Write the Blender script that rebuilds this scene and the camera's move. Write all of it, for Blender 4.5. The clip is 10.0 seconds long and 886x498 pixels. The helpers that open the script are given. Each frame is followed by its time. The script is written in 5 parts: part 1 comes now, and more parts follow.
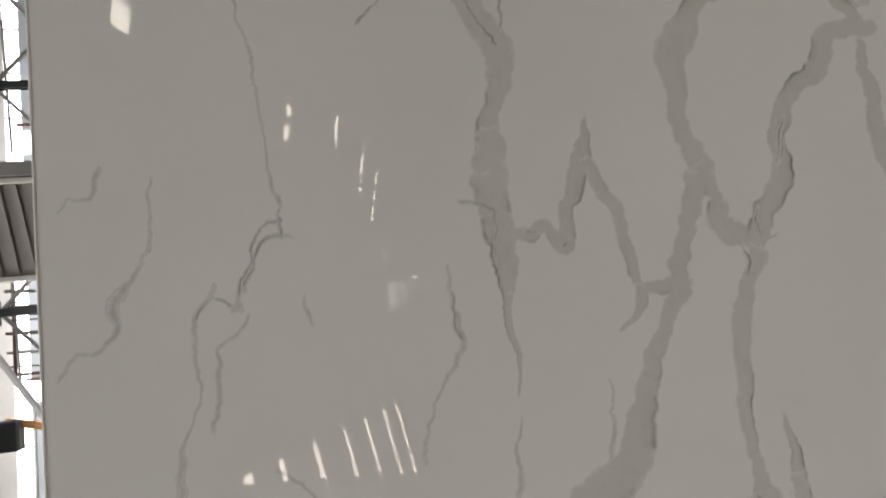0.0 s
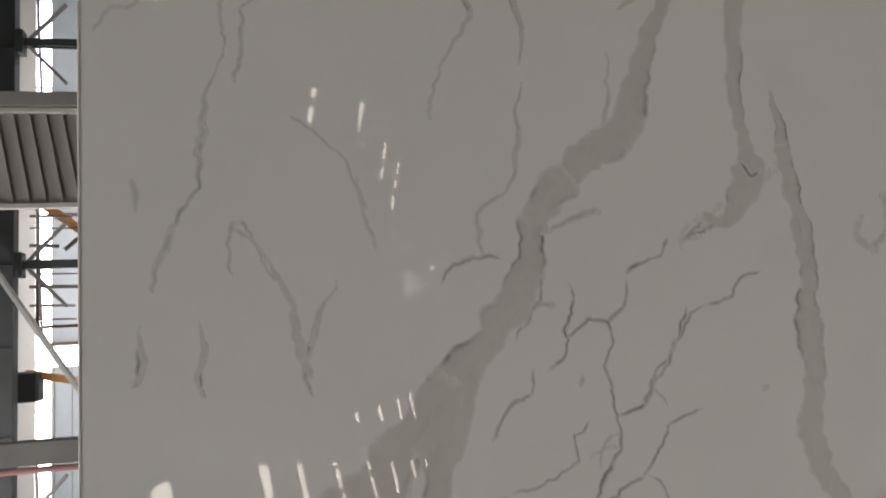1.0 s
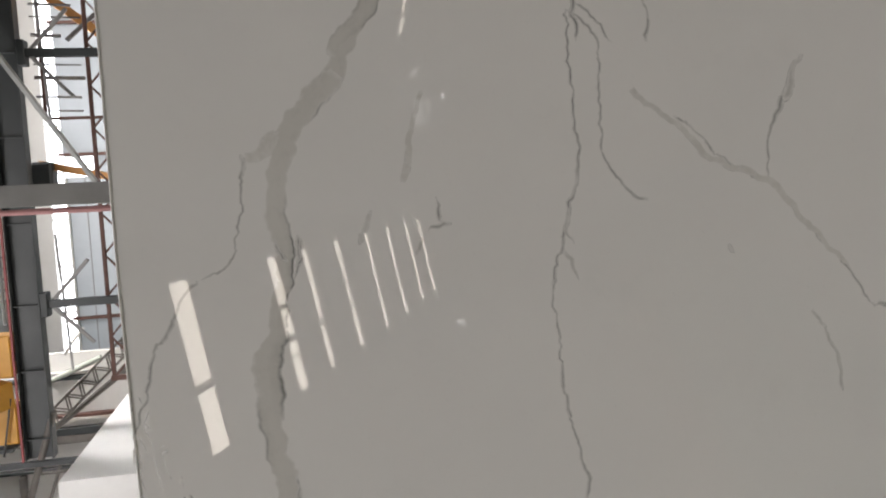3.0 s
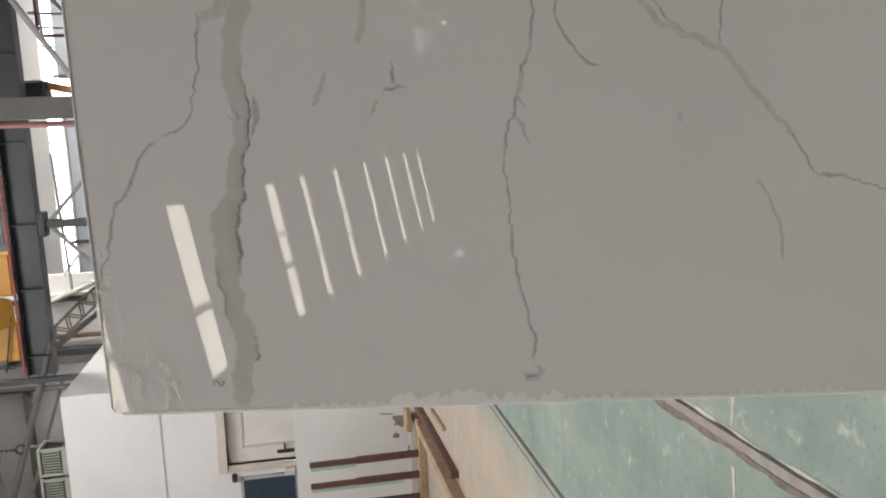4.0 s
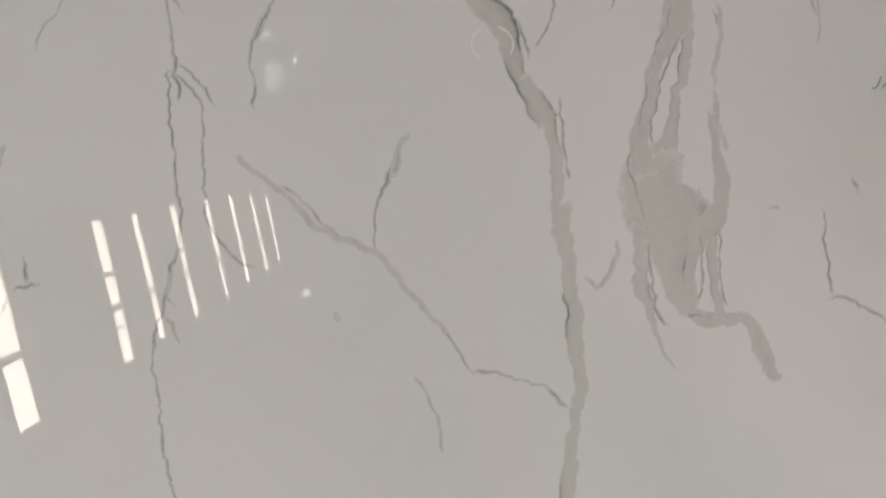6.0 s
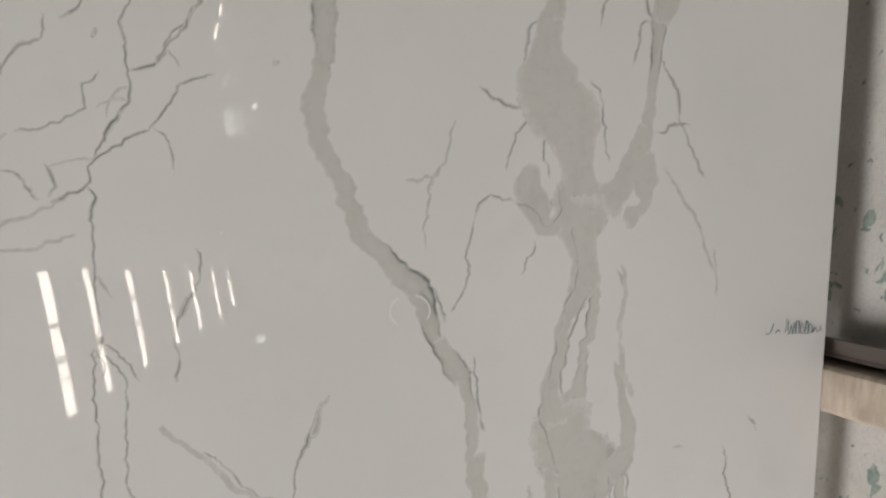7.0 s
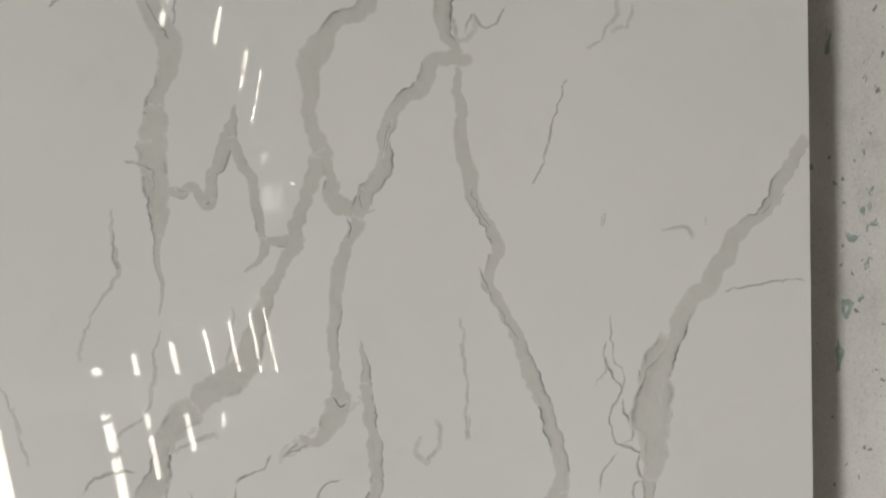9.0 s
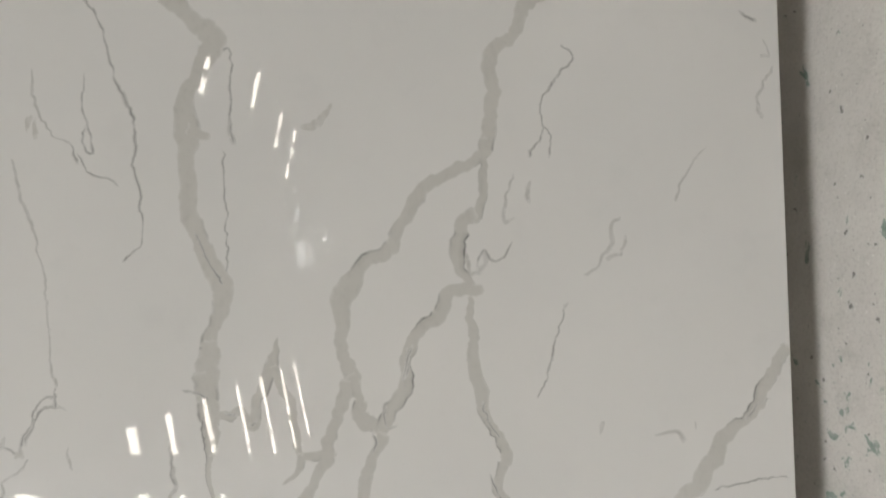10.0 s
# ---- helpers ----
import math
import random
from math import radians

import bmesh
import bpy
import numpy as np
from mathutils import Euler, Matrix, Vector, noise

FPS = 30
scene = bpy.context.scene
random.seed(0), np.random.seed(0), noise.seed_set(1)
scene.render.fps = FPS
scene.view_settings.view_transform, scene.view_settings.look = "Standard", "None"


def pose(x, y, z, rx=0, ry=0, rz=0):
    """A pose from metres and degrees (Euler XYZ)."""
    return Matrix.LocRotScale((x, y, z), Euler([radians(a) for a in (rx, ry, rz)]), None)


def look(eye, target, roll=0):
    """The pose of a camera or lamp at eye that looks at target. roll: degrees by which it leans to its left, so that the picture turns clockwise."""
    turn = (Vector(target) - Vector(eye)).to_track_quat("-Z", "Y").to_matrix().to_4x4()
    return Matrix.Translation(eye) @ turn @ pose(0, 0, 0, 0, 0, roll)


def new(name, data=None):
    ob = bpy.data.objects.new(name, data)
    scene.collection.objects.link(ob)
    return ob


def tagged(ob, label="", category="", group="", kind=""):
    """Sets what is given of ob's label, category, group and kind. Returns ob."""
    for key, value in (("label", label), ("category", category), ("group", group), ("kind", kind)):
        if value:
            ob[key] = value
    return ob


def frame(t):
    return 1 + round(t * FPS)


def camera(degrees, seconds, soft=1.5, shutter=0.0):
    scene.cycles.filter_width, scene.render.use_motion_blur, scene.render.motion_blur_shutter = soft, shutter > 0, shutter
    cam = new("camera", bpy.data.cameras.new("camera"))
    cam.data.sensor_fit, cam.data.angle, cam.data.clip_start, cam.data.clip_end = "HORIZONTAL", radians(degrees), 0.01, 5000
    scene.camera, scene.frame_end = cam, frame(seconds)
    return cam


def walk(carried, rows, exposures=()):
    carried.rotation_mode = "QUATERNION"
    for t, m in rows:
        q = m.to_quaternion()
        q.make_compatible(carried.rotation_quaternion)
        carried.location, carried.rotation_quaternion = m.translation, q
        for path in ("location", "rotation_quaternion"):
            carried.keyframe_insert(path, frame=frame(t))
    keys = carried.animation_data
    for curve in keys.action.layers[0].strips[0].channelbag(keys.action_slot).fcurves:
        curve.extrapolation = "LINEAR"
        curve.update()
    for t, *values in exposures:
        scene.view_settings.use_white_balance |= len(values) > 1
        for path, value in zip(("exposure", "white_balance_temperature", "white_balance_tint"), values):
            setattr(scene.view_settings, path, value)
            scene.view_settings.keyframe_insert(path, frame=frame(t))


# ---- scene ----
# ---------------------------------------------------------------- camera
cam = camera(60.0, 10.0, soft=2.0, shutter=0.2)
PATH = [
    (0, (1.4913, -0.6204, 1.4265), (1.7200, 1.3080, 0.9477), -94.18),
    (0.5, (1.3059, -0.5866, 1.4454), (1.5244, 1.3567, 1.0262), -94.13),
    (1, (1.0987, -0.6302, 1.4434), (1.3322, 1.3089, 1.0127), -91.91),
    (1.5, (0.9382, -0.6558, 1.4380), (1.0717, 1.2940, 1.0132), -91.34),
    (2, (0.7664, -0.6139, 1.4395), (0.7390, 1.3460, 1.0417), -91.95),
    (2.2, (0.6902, -0.6117, 1.4461), (0.5977, 1.3453, 1.0441), -92.29),
    (3.3, (0.4264, -0.7230, 1.4496), (0.2216, 1.2304, 1.0723), -94.02),
    (3.5, (0.4124, -0.7289, 1.4383), (0.1629, 1.2206, 1.0680), -94.11),
    (4, (0.3793, -0.7379, 1.4002), (0.0375, 1.1964, 1.0239), -93.68),
    (4.5, (0.3652, -0.7447, 1.3544), (0.0100, 1.1816, 0.9504), -93.40),
    (5, (0.3721, -0.7564, 1.2471), (0.0413, 1.1394, 0.7027), -92.97),
    (5.2, (0.3785, -0.7655, 1.2160), (0.0415, 1.1088, 0.6049), -93.02),
    (6.3, (0.6882, -0.7670, 1.1344), (0.4542, 1.0638, 0.3641), -91.50),
    (6.5, (0.7557, -0.7721, 1.1246), (0.5323, 1.0563, 0.3455), -90.92),
    (7, (0.8694, -0.8052, 1.1170), (0.7237, 1.0019, 0.2725), -90.04),
    (7.5, (0.9874, -0.9075, 1.1327), (0.9475, 0.8968, 0.2708), -89.01),
    (8, (1.1358, -0.9646, 1.1744), (1.1959, 0.8617, 0.3613), -89.55),
    (8.5, (1.3312, -0.9682, 1.1765), (1.3674, 0.8828, 0.4200), -90.47),
    (9, (1.5165, -0.9988, 1.1898), (1.5036, 0.8532, 0.4349), -90.94),
    (9.5, (1.6686, -1.1178, 1.2039), (1.6792, 0.7548, 0.5016), -89.56),
    (10, (1.8038, -1.1741, 1.2246), (1.9189, 0.7034, 0.5451), -89.52),
]
EXPOSURES = [
    (0.0, -0.26, 6500, 15), (0.5, -0.48, 6500, 15), (1.0, -0.58, 6500, 15), (2.0, -0.55, 6500, 15), (3.5, -0.54, 6500, 15), (4.5, -0.63, 6500, 16), (5.2, -0.42, 6500, 16),
    (6.3, 0.12, 6400, 14), (7.0, 0.15, 6400, 14), (7.5, 0.24, 6380, 13), (8.5, 0.31, 6360, 12), (9.5, 0.40, 6360, 12), (10.0, 0.45, 6360, 12),
]
walk(cam, [(t, look(eye, target, roll)) for t, eye, target, roll in PATH], EXPOSURES)

# ---------------------------------------------------------------- light
world = bpy.data.worlds.new("sky")
scene.world = world
world.use_nodes = True
wn = world.node_tree.nodes
sky = wn.new("ShaderNodeTexSky")
sky.sky_type = "NISHITA"
sky.sun_disc = False
sky.sun_elevation = radians(48)
sky.sun_rotation = radians(200)
world.node_tree.links.new(sky.outputs[0], wn["Background"].inputs[0])
wn["Background"].inputs[1].default_value = 0.12

sun = new("sun", bpy.data.lights.new("sun", "SUN"))
sun.data.energy = 0.8
sun.data.angle = radians(12)
sun.data.color = (1.0, 0.95, 0.88)
sun.matrix_world = look((0, 0, 30), (-4, 12, 0))

SKYLIGHT_RADIANCE = 12.0


def area_lamp(name, size_x, size_y, m, radiance, color):
    """A rectangular lamp: the sky's light in one opening, or added fill."""
    d = bpy.data.lights.new(name, "AREA")
    d.shape, d.size, d.size_y, d.color = "RECTANGLE", size_x, size_y, color
    d.energy = radiance * math.pi * size_x * size_y
    ob = new(name, d)
    ob.matrix_world = m
    return ob


# ---------------------------------------------------------------- materials
LEAN, BOTTOM, HEIGHT, LENGTH, THICK = 11.0, 0.09, 1.6, 3.2, 0.02


class Nodes:
    """A node material under construction."""

    def __init__(self, name):
        self.mat = bpy.data.materials.new(name)
        self.mat.use_nodes = True
        self.tree = self.mat.node_tree
        self.bsdf = self.tree.nodes["Principled BSDF"]
        self.co = self.add("ShaderNodeTexCoord").outputs["Object"]

    def add(self, kind, **values):
        n = self.tree.nodes.new(kind)
        for k, v in values.items():
            n.inputs[k].default_value = v
        return n

    def link(self, a, b):
        self.tree.links.new(a, b)

    def world_co(self):
        self.co = self.add("ShaderNodeNewGeometry").outputs["Position"]
        return self

    def noise(self, scale, detail=4.0, rough=0.55, stretch=None, distort=0.0):
        n = self.add("ShaderNodeTexNoise", Scale=scale, Detail=detail, Roughness=rough, Distortion=distort)
        co = self.co
        if stretch:
            m = self.add("ShaderNodeMapping")
            m.inputs["Scale"].default_value = stretch
            self.link(co, m.inputs["Vector"])
            co = m.outputs[0]
        self.link(co, n.inputs["Vector"])
        return n.outputs["Fac"]

    def ramp(self, fac, *stops):
        r = self.add("ShaderNodeValToRGB")
        e = r.color_ramp.elements
        while len(e) < len(stops):
            e.new(0.5)
        for el, (pos, col) in zip(e, stops):
            el.position = pos
            el.color = (*col, 1) if isinstance(col, tuple) else (col, col, col, 1)
        self.link(fac, r.inputs[0])
        return r.outputs[0]

    def mix(self, fac, a, b, blend="MIX"):
        m = self.add("ShaderNodeMix")
        m.data_type, m.blend_type = "RGBA", blend
        for sock, v in ((m.inputs[0], fac), (m.inputs[6], a), (m.inputs[7], b)):
            if isinstance(v, tuple):
                sock.default_value = (*v, 1)
            elif isinstance(v, (int, float)):
                sock.default_value = v
            else:
                self.link(v, sock)
        return m.outputs[2]

    def math(self, op, a, b=0.0, c=None):
        m = self.add("ShaderNodeMath")
        m.operation = op
        for sock, v in zip(m.inputs, (a, b) if c is None else (a, b, c)):
            if isinstance(v, (int, float)):
                sock.default_value = v
            else:
                self.link(v, sock)
        return m.outputs[0]

    def axis(self, n):
        sp = self.add("ShaderNodeSeparateXYZ")
        self.link(self.co, sp.inputs[0])
        return sp.outputs[n]

    def bump(self, height, strength=0.2, distance=0.01):
        b = self.add("ShaderNodeBump", Strength=strength, Distance=distance)
        self.link(height, b.inputs["Height"])
        self.link(b.outputs[0], self.bsdf.inputs["Normal"])
        self.relief = b
        return self

    def done(self, color, rough=0.6, metal=0.0, **more):
        for key, v in (("Base Color", color), ("Roughness", rough), ("Metallic", metal), *more.items()):
            sock = self.bsdf.inputs[key]
            if isinstance(v, tuple):
                sock.default_value = (*v, 1)
            elif isinstance(v, (int, float)):
                sock.default_value = v
            else:
                self.link(v, sock)
        return self.mat


def painted(name, color, rough=0.5, dirt=0.3, scale=3.0, metal=0.0, bump=0.1):
    """Paint or plain stuff with stains and fine grain."""
    n = Nodes(name).world_co()
    stain = n.ramp(n.noise(scale, 6, 0.6), (0.35, 0.0), (0.7, 1.0))
    fine = n.noise(scale * 14, 3)
    dark = tuple(c * (1 - dirt) for c in color)
    col = n.mix(n.math("MULTIPLY", stain, 0.7), color, dark)
    col = n.mix(n.math("MULTIPLY", fine, 0.18), col, tuple(c * 0.7 for c in color))
    n.bump(fine, bump, 0.004)
    r = n.math("ADD", n.math("MULTIPLY", stain, 0.15), rough - 0.05)
    return n.done(col, r, metal)


def wood_mat(name, a, b, stretch=(6, 1, 6)):
    n = Nodes(name).world_co()
    g = n.noise(9.0, 6, 0.65, stretch)
    blot = n.noise(5.0, 3)
    col = n.mix(n.ramp(g, (0.3, 0.0), (0.72, 1.0)), a, b)
    col = n.mix(n.ramp(blot, (0.45, 0.0), (0.75, 0.6)), col, tuple(c * 0.45 for c in b))
    n.bump(g, 0.35, 0.004)
    return n.done(col, 0.75)


def quartz_ground(n):
    """The white of polished engineered stone, with faint clouds, and its sheen."""
    cloud = n.noise(1.6, 5, 0.55)
    cloud2 = n.noise(7.0, 5, 0.6)
    speck = n.noise(160.0, 2, 0.5)
    col = n.mix(n.ramp(cloud, (0.35, 0.0), (0.75, 1.0)), (0.80, 0.79, 0.765), (0.745, 0.74, 0.72))
    col = n.mix(n.ramp(cloud2, (0.58, 0.0), (0.8, 0.35)), col, (0.66, 0.66, 0.64))
    col = n.mix(n.ramp(speck, (0.62, 0.0), (0.75, 0.12)), col, (0.6, 0.6, 0.58))
    smear = n.ramp(n.noise(5.0, 4, 0.6, (1, 1, 3)), (0.4, 0.0), (0.8, 1.0))
    rough = n.math("ADD", n.math("MULTIPLY", smear, 0.010), 0.004)
    n.bump(n.math("ADD", n.noise(2.2, 2), n.math("MULTIPLY", n.noise(24.0, 2), 0.06)), 0.012, 0.02)
    n.bsdf.inputs["IOR"].default_value = 1.55
    return col, rough


def quartz_mat(name):
    n = Nodes(name)
    return n.done(*quartz_ground(n))


def vein_mat(name):
    """Grey veining in the stone's face; fill and line say how dense it is."""
    n = Nodes(name)
    fill = n.add("ShaderNodeAttribute")
    fill.attribute_name = "fill"
    line = n.add("ShaderNodeAttribute")
    line.attribute_name = "line"
    ground, rough = quartz_ground(n)
    # the inlay lies flush: it shines as one plane with the stone
    flat = n.add("ShaderNodeCombineXYZ", X=0.0, Y=-math.cos(radians(LEAN)), Z=math.sin(radians(LEAN)))
    n.link(flat.outputs[0], n.relief.inputs["Normal"])
    edge = n.math("ADD", n.math("MULTIPLY", n.noise(26.0, 5, 0.62), 0.5), n.math("MULTIPLY", n.noise(100.0, 4, 0.6), 0.5))
    density = n.math("ADD", fill.outputs["Fac"], n.math("MULTIPLY", n.math("SUBTRACT", edge, 0.5), 2.0))
    body = n.ramp(density, (0.30, 0.0), (0.50, 0.55), (0.80, 1.0))
    broken = n.ramp(n.noise(38.0, 5, 0.7), (0.36, 0.22), (0.56, 1.0))
    rim = n.math("MULTIPLY", line.outputs["Fac"], broken)
    # flat beige grey, a little uneven, with broken dark rims
    grey = n.mix(n.noise(5.0, 4, 0.55), (0.600, 0.590, 0.555), (0.665, 0.655, 0.62))
    grey = n.mix(n.ramp(n.noise(16.0, 5, 0.65, (0.6, 1, 1.6)), (0.52, 0.0), (0.72, 0.6)), grey, (0.545, 0.540, 0.508))
    grey = n.mix(n.ramp(n.noise(60.0, 4, 0.7), (0.50, 0.0), (0.72, 0.35)), grey, (0.50, 0.495, 0.47))
    col = n.mix(body, ground, grey)
    col = n.mix(n.math("MINIMUM", n.math("MULTIPLY", rim, 1.1), 1.0), col, (0.185, 0.19, 0.182))
    cover = n.math("MAXIMUM", n.math("SUBTRACT", density, 0.39), n.math("SUBTRACT", rim, 0.04))
    return n.done(col, rough, 0.0, Alpha=n.ramp(cover, (0.0, 0.0), (0.02, 1.0)))


VEIN = vein_mat("grey_vein")
QUARTZ = quartz_mat("polished_white_quartz")
# sawn stone, coloured whiter than the face for light caught on the edge
LIT_RAW_EDGE = painted("lit_sawn_quartz_edge", (0.93, 0.925, 0.90), 0.6, 0.1, 20)
STEEL_DARK = painted("dark_painted_steel", (0.036, 0.042, 0.043), 0.45, 0.3, 2.0)
STEEL_GREY = painted("grey_painted_steel", (0.27, 0.265, 0.26), 0.5, 0.35, 2.0)
STEEL_PALE = painted("pale_grey_paint", (0.42, 0.43, 0.42), 0.5, 0.3, 2.0)
RUST = painted("rust_brown_steel", (0.12, 0.055, 0.04), 0.6, 0.45, 9.0)
RED = painted("red_paint", (0.30, 0.06, 0.06), 0.5, 0.3, 6.0)
PINK = painted("faded_pink_pipe_paint", (0.50, 0.25, 0.25), 0.5, 0.3, 6.0)
YELLOW = painted("crane_yellow_paint", (0.62, 0.30, 0.03), 0.45, 0.3, 5.0)
ORANGE = painted("orange_paint", (0.72, 0.36, 0.12), 0.5, 0.25, 5.0)
WHITE_WALL = painted("white_wall_paint", (0.72, 0.72, 0.71), 0.6, 0.12, 1.3)
PEELED = painted("bare_render_brown", (0.30, 0.25, 0.19), 0.85, 0.4, 8.0)
TRIM = painted("cream_door_trim", (0.62, 0.58, 0.52), 0.45, 0.2, 4.0)
DOOR_WHITE = painted("white_door_paint", (0.70, 0.68, 0.64), 0.4, 0.15, 3.0)
BLACK = painted("black_plastic", (0.03, 0.03, 0.03), 0.4, 0.2, 8.0)
BOARD = painted("dark_blue_board", (0.035, 0.055, 0.085), 0.35, 0.3, 6.0)
CLAD = painted("white_cladding", (0.62, 0.61, 0.58), 0.5, 0.2, 1.0)
CLAD_BLUE = painted("blue_grey_cladding", (0.42, 0.46, 0.49), 0.5, 0.25, 1.0)
ROOF_MAT = painted("grey_roof_sheet", (0.40, 0.42, 0.43), 0.5, 0.2, 0.6)
WALL_MAT = painted("hall_wall_paint", (0.52, 0.52, 0.50), 0.7, 0.2, 0.8)
BOX_MAT = painted("pale_green_sheet", (0.34, 0.36, 0.31), 0.5, 0.25, 6.0)
PANEL_MAT = painted("weathered_grey_sheet", (0.33, 0.31, 0.29), 0.6, 0.25, 2.5)
PANEL_FRAME = painted("light_steel_frame", (0.60, 0.58, 0.55), 0.5, 0.2, 4.0)
MINT = painted("mint_rubber_pad", (0.38, 0.50, 0.46), 0.7, 0.25, 12.0)
LATTICE = painted("dusty_brown_grey_steel", (0.16, 0.145, 0.13), 0.6, 0.35, 6.0)
WOOD = wood_mat("old_timber", (0.44, 0.32, 0.20), (0.27, 0.18, 0.11), (1.2, 7, 7))
SLEEPER = wood_mat("sawn_sleeper", (0.62, 0.53, 0.43), (0.38, 0.30, 0.225), (2.0, 9.0, 3))


def floor_mat():
    n = Nodes("hall_floor").world_co()
    x, y = n.axis(0), n.axis(1)
    wobble = n.math("MULTIPLY", n.math("SUBTRACT", n.noise(1.7, 5), 0.5), 0.5)
    chips = n.noise(19.0, 6, 0.60, (0.75, 1.0, 1.0), 0.8)
    big = n.noise(0.9, 5)
    fine = n.noise(70.0, 4, 0.7)
    # bare concrete, gritty and blotched
    con = n.mix(n.ramp(n.noise(4.0, 6, 0.65), (0.3, 0.0), (0.7, 1.0)), (0.535, 0.515, 0.475), (0.43, 0.41, 0.378))
    con = n.mix(n.ramp(n.noise(13.0, 6, 0.7), (0.52, 0.0), (0.74, 0.55)), con, (0.33, 0.31, 0.28))
    con = n.mix(n.ramp(n.noise(140.0, 3, 0.7), (0.50, 0.0), (0.75, 0.40)), con, (0.22, 0.21, 0.19))
    con = n.mix(n.ramp(n.noise(38.0, 3, 0.6), (0.665, 0.0), (0.70, 0.85)), con, (0.11, 0.105, 0.095))
    con = n.mix(n.ramp(n.noise(90.0, 3, 0.6), (0.64, 0.0), (0.70, 0.7)), con, (0.60, 0.58, 0.54))
    # worn green paint
    green = n.mix(big, (0.115, 0.18, 0.148), (0.18, 0.240, 0.203))
    green = n.mix(n.ramp(n.noise(1.3, 4, 0.6, (0.35, 1.6, 1)), (0.40, 0.0), (0.66, 0.75)), green, (0.25, 0.30, 0.26))
    green = n.mix(n.ramp(n.noise(3.2, 6, 0.65, (1, 0.35, 1)), (0.48, 0.0), (0.74, 0.7)), green, (0.30, 0.33, 0.285))
    green = n.mix(n.ramp(n.noise(48.0, 4, 0.7), (0.58, 0.0), (0.70, 0.6)), green, (0.08, 0.115, 0.09))
    green = n.mix(n.ramp(n.noise(9.0, 6, 0.7), (0.58, 0.0), (0.70, 0.75)), green, (0.46, 0.455, 0.40))
    green = n.mix(n.ramp(n.noise(19.0, 5, 0.65, (1.5, 0.5, 1)), (0.64, 0.0), (0.70, 0.7)), green, (0.11, 0.14, 0.11))
    edge = n.math("ADD", x, wobble)
    left = n.ramp(n.math("MULTIPLY_ADD", edge, -4.0, -0.2), (0.0, 0.0), (1.0, 1.0))
    flecks = n.ramp(n.math("ADD", chips, n.math("MULTIPLY", n.noise(2.2, 3), 0.45)), (0.868, 0.0), (0.882, 1.0))
    col = n.mix(n.math("MULTIPLY", flecks, n.ramp(n.noise(60.0, 4, 0.6), (0.35, 0.55), (0.6, 0.95))), con, (0.135, 0.195, 0.16))
    col = n.mix(left, col, green)
    # unpainted screed beyond the narrow groove, beige near the wall
    far = n.ramp(n.math("MULTIPLY_ADD", edge, -2.2, -3.75), (0.0, 0.0), (1.0, 1.0))
    beige = n.mix(n.noise(2.0, 5), (0.42, 0.355, 0.27), (0.31, 0.275, 0.225))
    col = n.mix(far, col, beige)
    n.bump(n.math("ADD", fine, n.math("MULTIPLY", chips, 0.6)), 0.25, 0.004)
    rough = n.ramp(n.noise(5.0, 4), (0.3, 0.42), (0.7, 0.62))
    return n.done(col, rough)


FLOOR_MAT = floor_mat()


# ---------------------------------------------------------------- mesh helpers
def link_mesh(name, bm, material, parent=None, label=""):
    me = bpy.data.meshes.new(name)
    bm.to_mesh(me)
    bm.free()
    me.materials.append(material)
    ob = new(name, me)
    if parent is not None:
        ob.parent = parent
    if label:
        ob["label"] = label
    return ob


def part(name, bm, material, parent, label=""):
    return link_mesh(name, bm, material, parent, label)


def add_box(bm, lo, hi, bevel=0.0, m=None):
    made = bmesh.ops.create_cube(bm, size=1.0)["verts"]
    c = [(a + b) / 2 for a, b in zip(lo, hi)]
    d = [b - a for a, b in zip(lo, hi)]
    for v in made:
        v.co = Vector([v.co[i] * d[i] + c[i] for i in range(3)])
    if bevel:
        edges = list({e for v in made for e in v.link_edges})
        made = list({v for f in bmesh.ops.bevel(bm, geom=edges, offset=bevel, segments=1, affect="EDGES")["faces"] for v in f.verts} | {v for v in made if v.is_valid})
    if m is not None:
        bmesh.ops.transform(bm, matrix=m, verts=[v for v in made if v.is_valid])
    return bm


def box(lo, hi, bevel=0.0, m=None):
    return add_box(bmesh.new(), lo, hi, bevel, m)


def bar(a, b, w, d, bevel=0.004, bm=None, up=(0, 0, 1)):
    """A straight bar of section w x d from a to b."""
    bm = bm or bmesh.new()
    a, b = Vector(a), Vector(b)
    z = (b - a).normalized()
    ref = Vector(up)
    if abs(z.dot(ref)) > 0.98:
        ref = Vector((0, 1, 0))
    x = ref.cross(z).normalized()
    y = z.cross(x)
    m = Matrix.Translation(a) @ Matrix((x, y, z)).transposed().to_4x4()
    return add_box(bm, (-w / 2, -d / 2, 0), (w / 2, d / 2, (b - a).length), bevel, m)


def tube(a, b, r, bm=None, n=10):
    bm = bm or bmesh.new()
    a, b = Vector(a), Vector(b)
    m = Matrix.Translation((a + b) / 2) @ (b - a).to_track_quat("Z", "Y").to_matrix().to_4x4()
    bmesh.ops.create_cone(bm, cap_ends=True, segments=n, radius1=r, radius2=r, depth=(b - a).length, matrix=m)
    return bm


